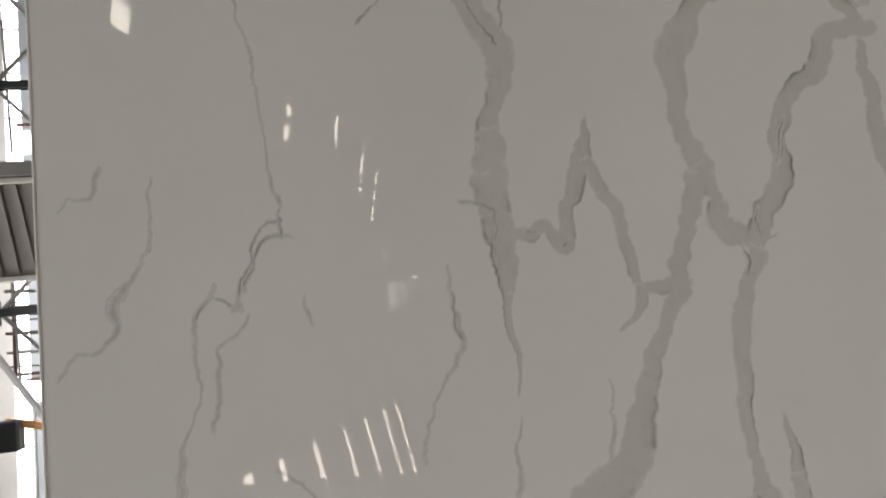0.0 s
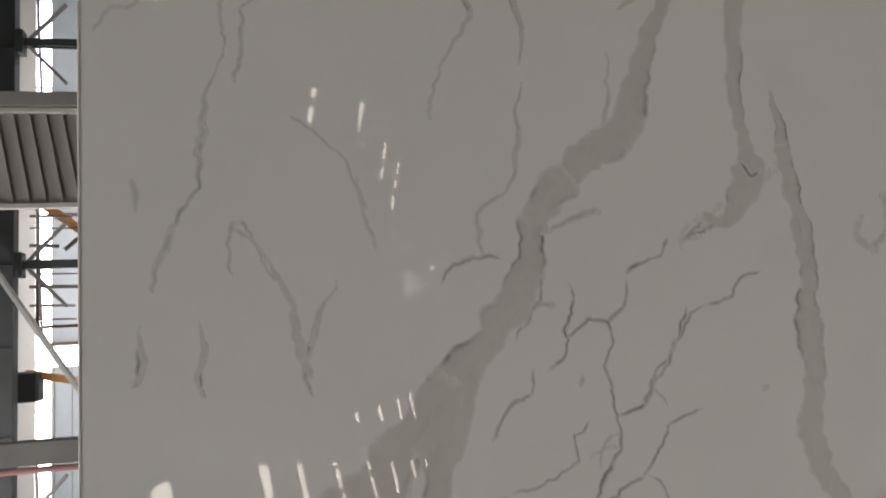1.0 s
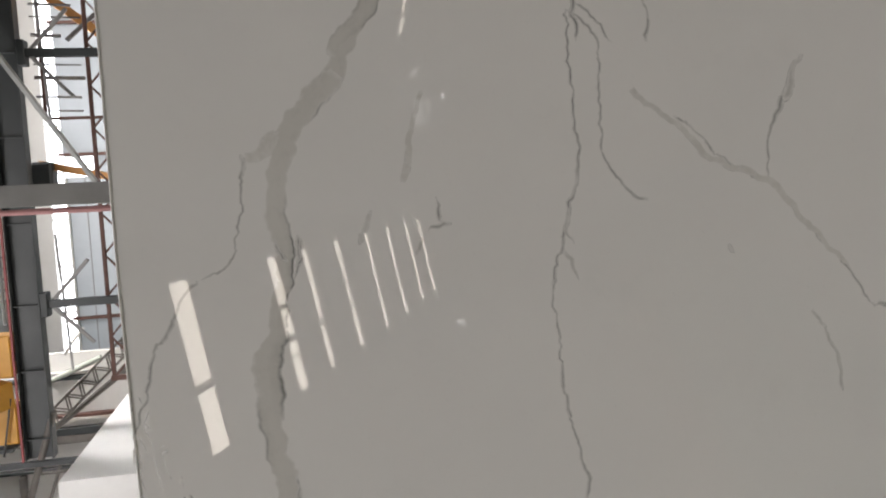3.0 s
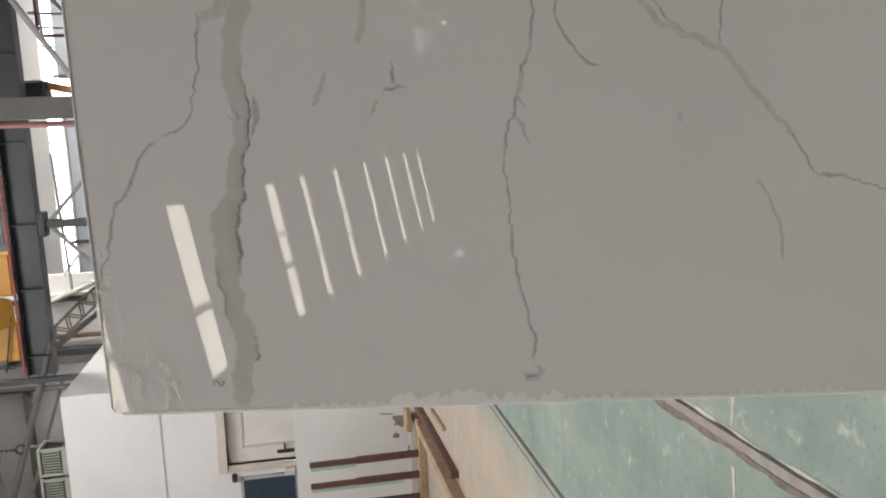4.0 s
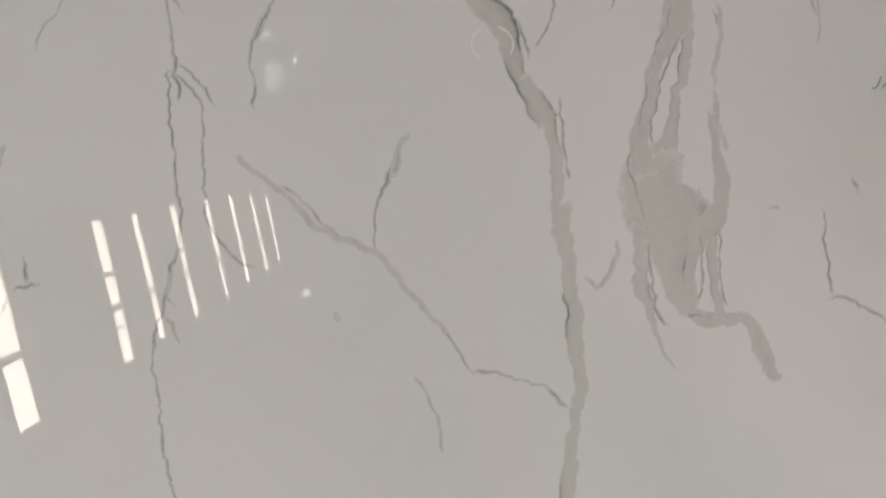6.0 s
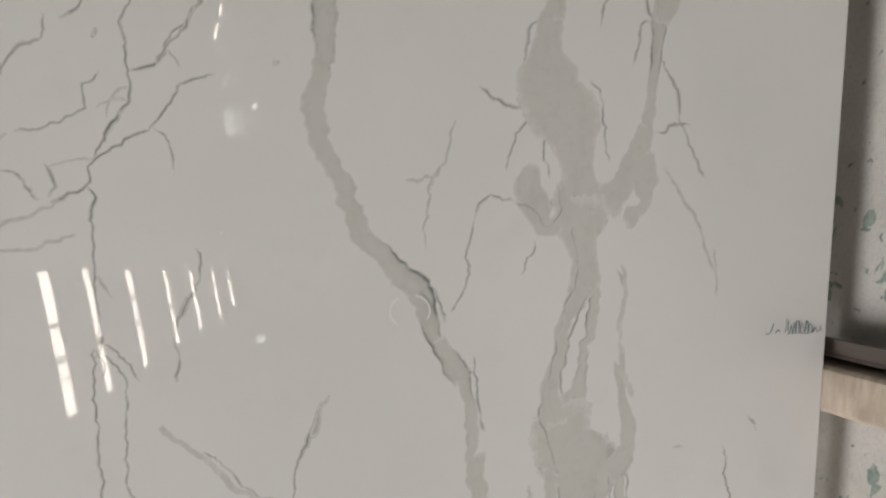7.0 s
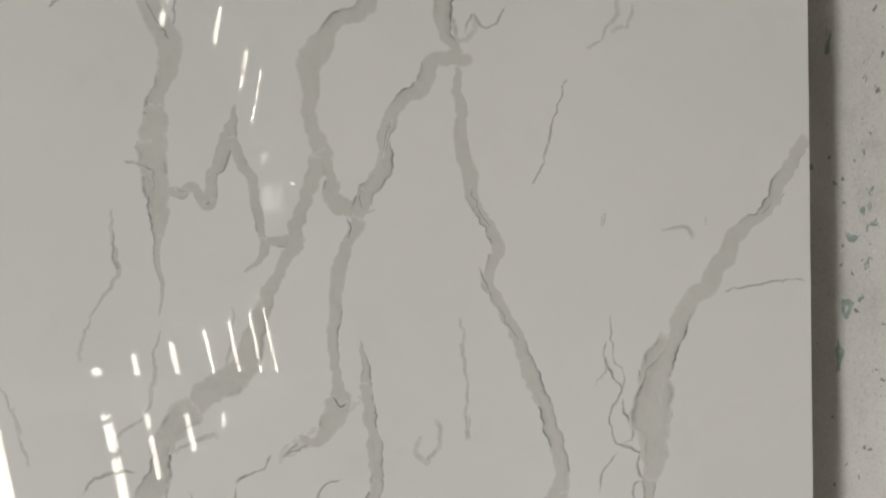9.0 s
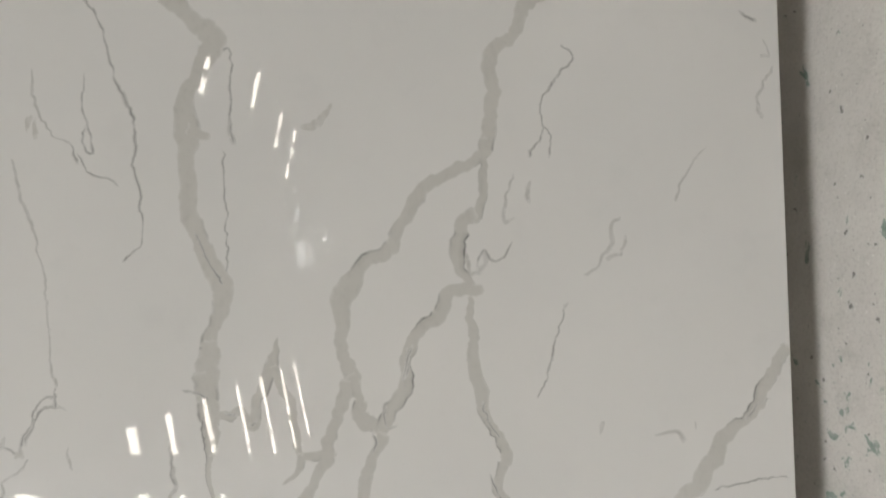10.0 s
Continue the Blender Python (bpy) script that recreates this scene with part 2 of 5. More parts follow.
def ibeam(a, b, height, width, web=0.012, flange=0.018, bm=None):
    """A rolled I section from a to b, its web upright."""
    bm = bm or bmesh.new()
    a, b = Vector(a), Vector(b)
    up = Vector((0, 0, 1)) if abs((b - a).normalized().z) < 0.9 else Vector((0, 1, 0))
    h = up * (height / 2 - flange / 2)
    bar(a + h, b + h, width, flange, 0.003, bm, up)
    bar(a - h, b - h, width, flange, 0.003, bm, up)
    bar(a, b, web, height - 2 * flange, 0.0, bm, up)
    return bm


def empty(name, label, category, group="", kind=""):
    return tagged(new(name), label, category, group, kind)


# ---------------------------------------------------------------- setting: hall
floor = tagged(link_mesh("floor", box((-60, -80, -0.2), (60, 60, 0.0)), FLOOR_MAT), "concrete hall floor with worn green paint and flecks", "floor", kind="structure")

HALL = dict(x0=-16.0, x1=24.0, y0=-32.6, y1=18.0)
RIDGE_X, RIDGE_Z, SLOPE = 3.6, 8.95, 0.2


def roof_z(x):
    return RIDGE_Z - SLOPE * abs(x - RIDGE_X)


# translucent roof lights: centre y, width along the hall, and their two ends across it
LEFT_LIGHTS = [(-7.9, 0.7, -4.05, -0.92)] + [(y, w, -4.02, -0.96) for y, w in ((-10.87, 0.62), (-14.86, 0.5), (-16.84, 0.36), (-19.38, 0.42), (-22.28, 0.40), (-24.92, 0.48), (-27.7, 0.50), (-30.02, 0.50))]
RIGHT_LIGHTS = [(-11.05, 0.6, 7.35, 9.6), (-19.38, 0.42, 7.3, 8.5), (-23.85, 0.46, 6.9, 9.4), (-27.55, 0.46, 7.25, 8.9), (-29.95, 0.46, 6.6, 8.7)]
# an added opening, never in view, that brightens slab and floor from above
OVERHEAD_FILL = (-1.3, 2.0, -8.0, -2.0)


def roof_slab(bm, x0, x1, y0, y1):
    pts = [(x0, y0), (x1, y0), (x1, y1), (x0, y1)]
    lo = [bm.verts.new((x, y, roof_z(x))) for x, y in pts]
    hi = [bm.verts.new((x, y, roof_z(x) + 0.06)) for x, y in pts]
    bm.faces.new(lo[::-1])
    bm.faces.new(hi)
    for i in range(4):
        j = (i + 1) % 4
        bm.faces.new((lo[i], lo[j], hi[j], hi[i]))


bm = bmesh.new()
for lights, xa, xb in ((LEFT_LIGHTS + [OVERHEAD_FILL], HALL["x0"], RIDGE_X), (RIGHT_LIGHTS, RIDGE_X, HALL["x1"])):
    y = HALL["y0"]
    for cy, wy, xo, xi in sorted(lights):
        roof_slab(bm, xa, xb, y, cy - wy / 2)
        roof_slab(bm, xa, xo, cy - wy / 2, cy + wy / 2)
        roof_slab(bm, xi, xb, cy - wy / 2, cy + wy / 2)
        y = cy + wy / 2
    roof_slab(bm, xa, xb, y, HALL["y1"] + 0.3)
# purlins stay in the ceiling's one mesh
for xx, w in ((-14, 0.07), (-11, 0.07), (-8, 0.07), (-5.6, 0.07), (-2.78, 0.10), (0.4, 0.07), (3.6, 0.07), (7.3, 0.16), (7.98, 0.16), (11, 0.07), (14, 0.07), (17, 0.07), (20, 0.07)):
    bar((xx, HALL["y0"], roof_z(xx) - 0.08), (xx, HALL["y1"], roof_z(xx) - 0.08), w, 0.14, 0, bm)
for cx, cy, w in ((-2.1, -14.86, 0.10), (-3.2, -14.86, 0.05), (-2.15, -19.38, 0.12), (-3.3, -22.28, 0.04), (-2.45, -24.92, 0.05)):
    bar((cx, cy - 0.5, roof_z(cx) - 0.03), (cx, cy + 0.5, roof_z(cx) - 0.03), w, 0.03, 0, bm)
ceiling = tagged(link_mesh("ceiling", bm, ROOF_MAT), "grey metal sheet roof with purlins and roof lights", "roof", kind="structure")

tilt = math.degrees(math.atan(SLOPE))
WARM = (1.0, 0.91, 0.75)
DAY = (1.0, 0.985, 0.95)
# added overhead fill: lights the slab from its left, leaves its foot dark
cy, wy, xo, xi = OVERHEAD_FILL
area_lamp("skylight_and_fill", xi - xo, wy, pose((xo + xi) / 2, cy, roof_z((xo + xi) / 2) + 0.02, 0, -tilt, 0), 18.5, DAY)
# two unseen fill lamps below the roof, added to brighten cabin and far wall
area_lamp("skylight_and_fill", 9.0, 3.2, pose(-3.0, 5.2, 7.3, 0, 0, 0), 11.0, DAY)
area_lamp("skylight_and_fill", 12.0, 2.4, pose(2.0, 13.0, 7.9, 0, 0, 0), 27.0, DAY)
for lights, t in ((LEFT_LIGHTS, -tilt), (RIGHT_LIGHTS, tilt)):
    for cy, wy, xo, xi in lights:
        xm = (xo + xi) / 2
        area_lamp("skylight_and_fill", (xi - xo) * 0.99, wy * 0.98, pose(xm, cy, roof_z(xm) + 0.02, 0, t, 0), SKYLIGHT_RADIANCE, WARM)


def wall(name, lo, hi, mat, label):
    return tagged(link_mesh(name, box(lo, hi), mat), label, "wall", kind="structure")


wall("wall_south", (HALL["x0"], HALL["y0"] - 0.2, 0), (HALL["x1"], HALL["y0"], 9.2), WALL_MAT, "painted end wall of the hall")
wall("wall_west", (HALL["x0"] - 0.2, HALL["y0"], 0), (HALL["x0"], HALL["y1"] + 4, 9.2), WALL_MAT, "painted long wall of the hall")
wall("wall_east", (HALL["x1"], HALL["y0"], 0), (HALL["x1"] + 0.2, HALL["y1"] + 4, 9.2), WALL_MAT, "painted long wall of the hall")

# far wall with a ribbon window and two low openings
FY = HALL["y1"]
W0, W1 = 6.33, 6.67
north = empty("wall_north", "sheet-clad end wall with a ribbon window", "wall", kind="structure")
part("cladding", box((HALL["x0"], FY, W1), (HALL["x1"], FY + 0.15, 9.2)), CLAD, north, "white sheet cladding above the window")
low = bmesh.new()
GAPS = [(1.0, 1.45), (6.55, 7.1)]
xs = [HALL["x0"]] + [v for g in GAPS for v in g] + [HALL["x1"]]
for a, b in zip(xs[::2], xs[1::2]):
    add_box(low, (a, FY, 5.7), (b, FY + 0.12, W0))
add_box(low, (HALL["x0"], FY, 0), (HALL["x1"], FY + 0.12, 5.7))
part("lower_cladding", low, CLAD_BLUE, north, "blue-grey sheet cladding below the window")
backdrop_mat = bpy.data.materials.new("bright_sky_backdrop")
backdrop_mat.use_nodes = True
e = backdrop_mat.node_tree.nodes.new("ShaderNodeEmission")
e.inputs[0].default_value = (0.93, 0.97, 1.0, 1)
e.inputs[1].default_value = 11.0
backdrop_mat.node_tree.links.new(e.outputs[0], backdrop_mat.node_tree.nodes["Material Output"].inputs[0])
tagged(link_mesh("backdrop", box((-30, FY + 4, 0), (40, FY + 4.1, 14)), backdrop_mat), "bright overcast sky outside the windows", "backdrop", kind="structure")

# ---------------------------------------------------------------- slab
SLAB = pose(0, 0, BOTTOM, -LEAN, 0, 0)
slab = empty("quartz_slab", "polished white quartz slab with grey veins leaning on timber", "stone slab")
slab.matrix_world = SLAB
bm = bmesh.new()
outline = [(0, 0), (LENGTH, 0), (LENGTH, HEIGHT), (0.36, HEIGHT), (0.20, HEIGHT - 0.003), (0.03, HEIGHT - 0.006), (0.006, HEIGHT - 0.009), (0, HEIGHT - 0.018)]
front = [bm.verts.new((x, 0, z)) for x, z in outline]
rear = [bm.verts.new((x, THICK, z)) for x, z in outline]
bm.faces.new(front)
bm.faces.new(rear[::-1])
for i in range(len(outline)):
    j = (i + 1) % len(outline)
    bm.faces.new((front[i], rear[i], rear[j], front[j]))
bmesh.ops.recalc_face_normals(bm, faces=bm.faces[:])
part("stone", bm, QUARTZ, slab)


# veining: each call is one vein, as (x, z, width in mm) along it
vein_count = 0
LEVELS = {"band": (1.0, 0.85), "faint": (0.66, 0.12), "wash": (0.43, 0.0), "line": (0.44, 0.76), "crack": (0.46, 0.96), "soft": (0.48, 0.30), "edge": (0.36, 0.85)}
# bands lie a hair above lines, broken rims above both
LIFT = {"wash": 0.000004, "line": 0.000022, "soft": 0.000018, "crack": 0.000026, "edge": 0.00010}
THIN = ("line", "soft", "crack", "edge")


def vein(kind, *knots):
    """A thin inlay that follows its knots with a wandering course and ragged width."""
    global vein_count
    vein_count += 1
    fill, line = LEVELS[kind]
    pts = [Vector((x, z, w / 1000)) for x, z, w in knots]
    pts = [pts[0] * 2 - pts[1]] + pts + [pts[-1] * 2 - pts[-2]]
    pts[0].z, pts[-1].z = pts[1].z * 0.4, pts[-2].z * 0.4
    course = []
    for a, b, c, d in zip(pts, pts[1:], pts[2:], pts[3:]):
        n = max(2, int((c - b).xy.length / max(0.0045, 0.22 * min(b.z, c.z))))
        for i in range(n):
            t = i / n
            course.append(0.5 * ((2 * b) + (c - a) * t + (2 * a - 5 * b + 4 * c - d) * t * t + (3 * b - a - 3 * c + d) * t**3))
    course.append(pts[-2])
    seed = vein_count * 7.31
    if kind in THIN:
        across, fills, lines = (-1, -0.55, -0.22, 0, 0.22, 0.55, 1), (0, 0.55, 0.9, 1, 0.9, 0.55, 0), (0, 0.10, 0.6, 1, 0.6, 0.10, 0)
    else:
        across, fills, lines = (-1, -0.82, -0.6, 0, 0.6, 0.82, 1), (0, 0.55, 0.95, 1, 0.95, 0.55, 0), (0, 1, 0.15, 0, 0.15, 1, 0)
    bm = bmesh.new()
    lf, ll = bm.verts.layers.float.new("fill"), bm.verts.layers.float.new("line")
    deep = -0.00003 - 0.0000012 * (vein_count * 7 % 23)
    last = None
    length = len(course) - 1
    for i, p in enumerate(course):
        reach = 1 if kind in ("line", "crack", "edge") else 3
        d = (course[min(i + reach, length)] - course[max(i - reach, 0)]).xy
        d = d.normalized() if d.length > 1e-6 else Vector((1, 0))
        side = Vector((-d.y, d.x))
        ahead = (course[min(i + 6, length)] - p).xy
        behind = (p - course[max(i - 6, 0)]).xy
        straight = ahead.length < 1e-6 or behind.length < 1e-6 or ahead.normalized().dot(behind.normalized()) > 0.88
        q = Vector((p.x, p.y, seed))
        if kind in THIN:
            u = Vector((p.x, p.y, 4.0))
            c = p.xy + (noise.noise_vector(u * 26) * 0.0040 + noise.noise_vector(u * 75) * 0.0040 + noise.noise_vector(u * 180) * 0.0026).xy
        else:
            c = p.xy + side * (noise.noise(q * 22) * 0.006 + noise.noise(q * 70) * 0.0042 + noise.noise(q * 170) * 0.0024)
        w = max(abs(p.z), 0.0015) / 2 * (1.0 if kind in THIN else 1.18)
        wide = [w * (1.02 + 0.55 * noise.noise(q * 16 + Vector((s, 0, 0))) + 0.26 * noise.noise(q * 60 + Vector((s, 0, 0))) + 0.13 * math.tanh(7 * noise.noise(q * 13 + Vector((s, 9, 0))))) for s in (11.0, 57.0)]
        if kind in THIN:
            wide = [max(0.0026, v * (2.2 if kind == "soft" else 1.5 if kind != "edge" else 1.5)) for v in wide]
        ends = min(1.0, i / 2, (length - i) / 2) if kind in THIN else min(1.0, (i + 1) / 3, (length - i + 1) / 3)
        row = []
        for k, (s, f, g) in enumerate(zip(across, fills, lines)):
            xz = c + side * (s * wide[s > 0])
            xz.x, xz.y = min(max(xz.x, 0.001), LENGTH), min(max(xz.y, 0.001), HEIGHT - 0.001)
            lift = LIFT[kind] if kind in LIFT else 0.00006 * f
            v = bm.verts.new((xz.x, deep - lift, xz.y))
            v[lf] = f * fill * ends
            on = 1.0 if kind in THIN else max(0.0, noise.noise(q * 7 + Vector((0, 40.0 * (s > 0), 0))) * 3.2 - 0.15) * min(1.0, i / 8, (length - i) / 8)
            v[ll] = min(1.0, g * line * on) * ends * (1.0 if straight or kind in THIN else 0.0)
            row.append(v)
        if last:
            for k in range(len(row) - 1):
                bm.faces.new((last[k], last[k + 1], row[k + 1], row[k]))
        last = row
    bm.normal_update()
    if sum(f.normal.y for f in bm.faces) > 0:
        bmesh.ops.reverse_faces(bm, faces=bm.faces[:])
    made = part("vein", bm, VEIN, slab)
    if kind == "crack":
        # short side branches
        for k in range(int(length * 0.0045 / 0.13)):
            i = random.randrange(2, max(3, length - 2))
            p, d = course[i].xy, (course[min(i + 2, length)] - course[max(i - 2, 0)]).xy
            if d.length < 1e-6:
                continue
            a = math.atan2(d.y, d.x) + random.choice((-1, 1)) * random.uniform(0.4, 1.0)
            far = random.uniform(0.018, 0.055)
            e = p + Vector((math.cos(a), math.sin(a))) * far
            mid = (p + e) / 2 + Vector((random.uniform(-1, 1), random.uniform(-1, 1))) * far * 0.2
            if 0.01 < e.x < LENGTH - 0.01 and 0.01 < e.y < HEIGHT - 0.01:
                vein("soft", (p.x, p.y, 4.0), (mid.x, mid.y, random.uniform(2.0, 5.0)), (e.x, e.y, 1.5))
    return made


vein("band", (2.337, 1.167, 29.6), (2.288, 1.114, 31.8), (2.243, 1.081, 35.8), (2.162, 1.124, 33.5), (2.096, 1.124, 37.3), (2.006, 1.122, 27.3), (1.907, 1.106, 27.2), (1.812, 1.058, 37.0), (1.739, 1.080, 29.0), (1.652, 1.091, 25.0), (1.573, 1.076, 21.1))
vein("band", (1.731, 1.081, 23.2), (1.650, 1.090, 33.2), (1.595, 1.082, 19.9), (1.518, 1.082, 10.0), (1.416, 1.081, 3.3))
vein("band", (2.096, 1.124, 17.6), (2.077, 1.083, 11.8))
vein("band", (1.607, 1.075, 6.7), (1.599, 1.046, 16.7), (1.607, 1.030, 13.4), (1.581, 1.010, 16.9), (1.620, 1.002, 15.2), (1.680, 0.979, 22.1), (1.732, 0.969, 5.1))
vein("band", (1.685, 0.979, 17.0), (1.637, 0.958, 15.4), (1.576, 0.938, 15.5), (1.528, 0.927, 13.8), (1.528, 0.892, 17.4), (1.528, 0.867, 7.0))
vein("band", (1.533, 0.931, 13.8), (1.494, 0.937, 10.3), (1.477, 0.961, 3.4))
vein("band", (2.362, 0.467, 4.4), (2.339, 0.517, 28.4), (2.284, 0.540, 28.2), (2.240, 0.579, 34.4), (2.176, 0.581, 25.7), (2.091, 0.588, 21.3), (2.054, 0.605, 19.1), (2.017, 0.669, 18.9), (1.991, 0.717, 24.9), (1.934, 0.749, 30.9), (1.893, 0.765, 26.7), (1.858, 0.816, 22.3), (1.813, 0.852, 34.3), (1.753, 0.858, 28.1), (1.672, 0.849, 26.0), (1.642, 0.839, 26.0))
vein("band", (1.655, 0.847, 22.8), (1.611, 0.861, 22.7), (1.550, 0.879, 24.4), (1.454, 0.919, 24.2), (1.377, 0.951, 34.3), (1.334, 0.964, 41.1), (1.310, 1.002, 35.6), (1.261, 1.057, 28.5), (1.212, 1.082, 25.0))
vein("band", (1.281, 1.028, 36.7), (1.237, 1.078, 33.1), (1.185, 1.091, 36.7), (1.127, 1.111, 42.8), (1.078, 1.154, 41.1), (1.048, 1.188, 37.0), (0.998, 1.203, 36.6), (0.975, 1.236, 31.4))
vein("band", (1.620, 0.821, 12.3), (1.593, 0.826, 17.6), (1.571, 0.800, 21.3), (1.562, 0.787, 17.8))
vein("band", (1.949, 0.612, 25.3), (1.933, 0.639, 31.5), (1.892, 0.648, 27.2), (1.850, 0.646, 18.8), (1.813, 0.621, 12.5))
vein("band", (1.808, 0.600, 16.8), (1.809, 0.663, 29.1), (1.768, 0.684, 26.8), (1.739, 0.721, 22.5), (1.699, 0.742, 22.4), (1.638, 0.747, 22.3), (1.584, 0.780, 24.1), (1.555, 0.796, 24.0))
vein("band", (1.562, 0.787, 21.3), (1.504, 0.810, 19.5), (1.443, 0.824, 17.6), (1.372, 0.826, 17.6), (1.301, 0.823, 19.4), (1.278, 0.817, 35.4), (1.240, 0.837, 31.7), (1.219, 0.859, 15.8), (1.225, 0.885, 8.7))
vein("band", (2.091, 0.593, 14.9), (1.975, 0.601, 14.8), (1.933, 0.623, 18.9))
vein("band", (1.797, 0.630, 9.2), (1.692, 0.621, 20.3), (1.601, 0.606, 22.2), (1.537, 0.577, 20.5), (1.504, 0.563, 28.1), (1.459, 0.578, 20.5), (1.384, 0.546, 22.5), (1.304, 0.509, 22.7), (1.209, 0.477, 21.0), (1.152, 0.463, 17.2), (1.105, 0.459, 19.2))
vein("band", (1.698, 0.003, 23.2), (1.628, 0.051, 25.0), (1.559, 0.091, 24.8), (1.521, 0.145, 28.6), (1.444, 0.194, 38.5), (1.402, 0.237, 34.1), (1.331, 0.269, 25.9), (1.265, 0.301, 45.6), (1.188, 0.297, 55.6), (1.112, 0.304, 33.7))
vein("band", (1.356, 0.266, 27.9), (1.301, 0.293, 42.5), (1.230, 0.300, 61.0), (1.159, 0.303, 42.5), (1.062, 0.310, 14.8), (0.983, 0.317, 18.5), (0.921, 0.339, 27.6), (0.859, 0.375, 27.3))
vein("band", (1.330, 0.524, 23.9), (1.258, 0.492, 22.5), (1.201, 0.472, 17.4), (1.133, 0.464, 21.0), (1.082, 0.469, 38.6), (1.048, 0.468, 61.6), (0.997, 0.453, 94.2), (0.954, 0.429, 96.8), (0.894, 0.415, 86.6), (0.842, 0.407, 54.2), (0.807, 0.406, 28.9), (0.746, 0.404, 30.8))
vein("band", (0.874, 0.410, 70.2), (0.829, 0.408, 51.8), (0.792, 0.406, 34.7), (0.762, 0.405, 34.9), (0.723, 0.421, 27.0), (0.670, 0.431, 20.7), (0.624, 0.443, 20.8), (0.585, 0.449, 32.2), (0.545, 0.436, 53.7))
vein("band", (0.769, 0.403, 23.8), (0.739, 0.387, 17.6), (0.693, 0.391, 16.1), (0.647, 0.399, 19.4), (0.600, 0.405, 27.6), (0.561, 0.410, 54.0))
vein("band", (0.588, 0.425, 56.8), (0.553, 0.426, 85.0), (0.513, 0.413, 102.5), (0.473, 0.400, 93.5), (0.440, 0.395, 62.0), (0.399, 0.382, 38.9), (0.361, 0.363, 25.6))
vein("band", (0.639, 0.348, 4.9), (0.591, 0.336, 16.6), (0.543, 0.323, 25.2), (0.503, 0.330, 28.7), (0.475, 0.354, 43.8), (0.439, 0.361, 23.6), (0.398, 0.362, 18.7), (0.356, 0.361, 18.8))
vein("band", (0.486, 0.333, 10.1), (0.429, 0.332, 12.8), (0.387, 0.320, 12.9), (0.349, 0.310, 12.2))
vein("band", (0.365, 0.367, 13.6), (0.348, 0.323, 22.5), (0.349, 0.278, 19.3), (0.320, 0.254, 17.7), (0.272, 0.237, 12.6))
vein("band", (0.490, 0.448, 9.8), (0.442, 0.435, 19.8), (0.385, 0.426, 16.7), (0.352, 0.420, 9.2), (0.317, 0.400, 5.1), (0.282, 0.376, 2.6))
vein("band", (0.914, 0.484, 19.6), (0.878, 0.492, 36.4), (0.845, 0.477, 33.7), (0.828, 0.461, 27.8), (0.843, 0.437, 23.2), (0.866, 0.418, 23.3))
vein("band", (0.975, 0.321, 18.9), (0.929, 0.339, 28.4), (0.891, 0.354, 42.7), (0.856, 0.381, 47.3))
vein("band", (0.938, 0.314, 15.8), (0.900, 0.316, 35.1), (0.863, 0.318, 19.2), (0.843, 0.334, 28.8), (0.835, 0.346, 20.7))
vein("band", (1.059, 1.183, 47.2), (1.016, 1.218, 37.5), (0.993, 1.239, 37.4), (0.948, 1.276, 57.1), (0.915, 1.307, 68.7), (0.887, 1.338, 50.0), (0.868, 1.374, 23.6), (0.835, 1.434, 19.5), (0.791, 1.480, 16.8), (0.735, 1.519, 16.7))
vein("band", (1.065, 1.162, 29.7), (1.018, 1.177, 32.2), (0.972, 1.196, 40.1), (0.925, 1.211, 37.2), (0.893, 1.227, 23.8), (0.854, 1.243, 13.2), (0.808, 1.243, 10.5), (0.743, 1.251, 15.6), (0.704, 1.247, 13.0))
vein("band", (1.663, 0.850, 25.5), (1.621, 0.826, 15.4), (1.595, 0.830, 20.5), (1.578, 0.814, 17.1), (1.570, 0.792, 12.0))
vein("band", (1.678, 1.096, 22.3), (1.646, 1.090, 28.7), (1.613, 1.077, 24.0), (1.572, 1.079, 24.0), (1.531, 1.078, 11.2))
vein("band", (0.355, 0.284, 15.9), (0.339, 0.261, 16.0), (0.305, 0.241, 14.6), (0.258, 0.218, 13.1))
vein("band", (1.306, 0.777, 14.1), (1.227, 0.770, 14.2), (1.157, 0.760, 17.4), (1.101, 0.770, 25.3), (1.045, 0.768, 28.6), (0.989, 0.777, 27.0), (0.941, 0.774, 23.9), (0.885, 0.749, 22.5), (0.820, 0.723, 22.8), (0.778, 0.681, 21.5), (0.736, 0.639, 23.5), (0.668, 0.608, 22.1), (0.615, 0.572, 22.4))
vein("band", (0.677, 0.608, 21.1), (0.617, 0.575, 20.0), (0.548, 0.558, 18.8), (0.486, 0.556, 17.4), (0.439, 0.542, 19.2), (0.374, 0.528, 21.1), (0.302, 0.529, 19.7))
vein("band", (0.515, 0.552, 23.1), (0.452, 0.545, 22.1), (0.388, 0.530, 16.5), (0.322, 0.527, 18.3), (0.262, 0.512, 17.1), (0.193, 0.524, 18.9), (0.115, 0.528, 19.3), (0.068, 0.549, 22.6), (0.015, 0.551, 21.3))
vein("band", (1.370, 0.786, 3.6), (1.299, 0.778, 12.5), (1.209, 0.771, 14.3), (1.128, 0.766, 14.3))
vein("faint", (0.571, 0.964, 9.6), (0.546, 0.930, 6.9), (0.477, 0.853, 8.4), (0.453, 0.797, 8.4), (0.384, 0.740, 5.7), (0.339, 0.697, 4.3))
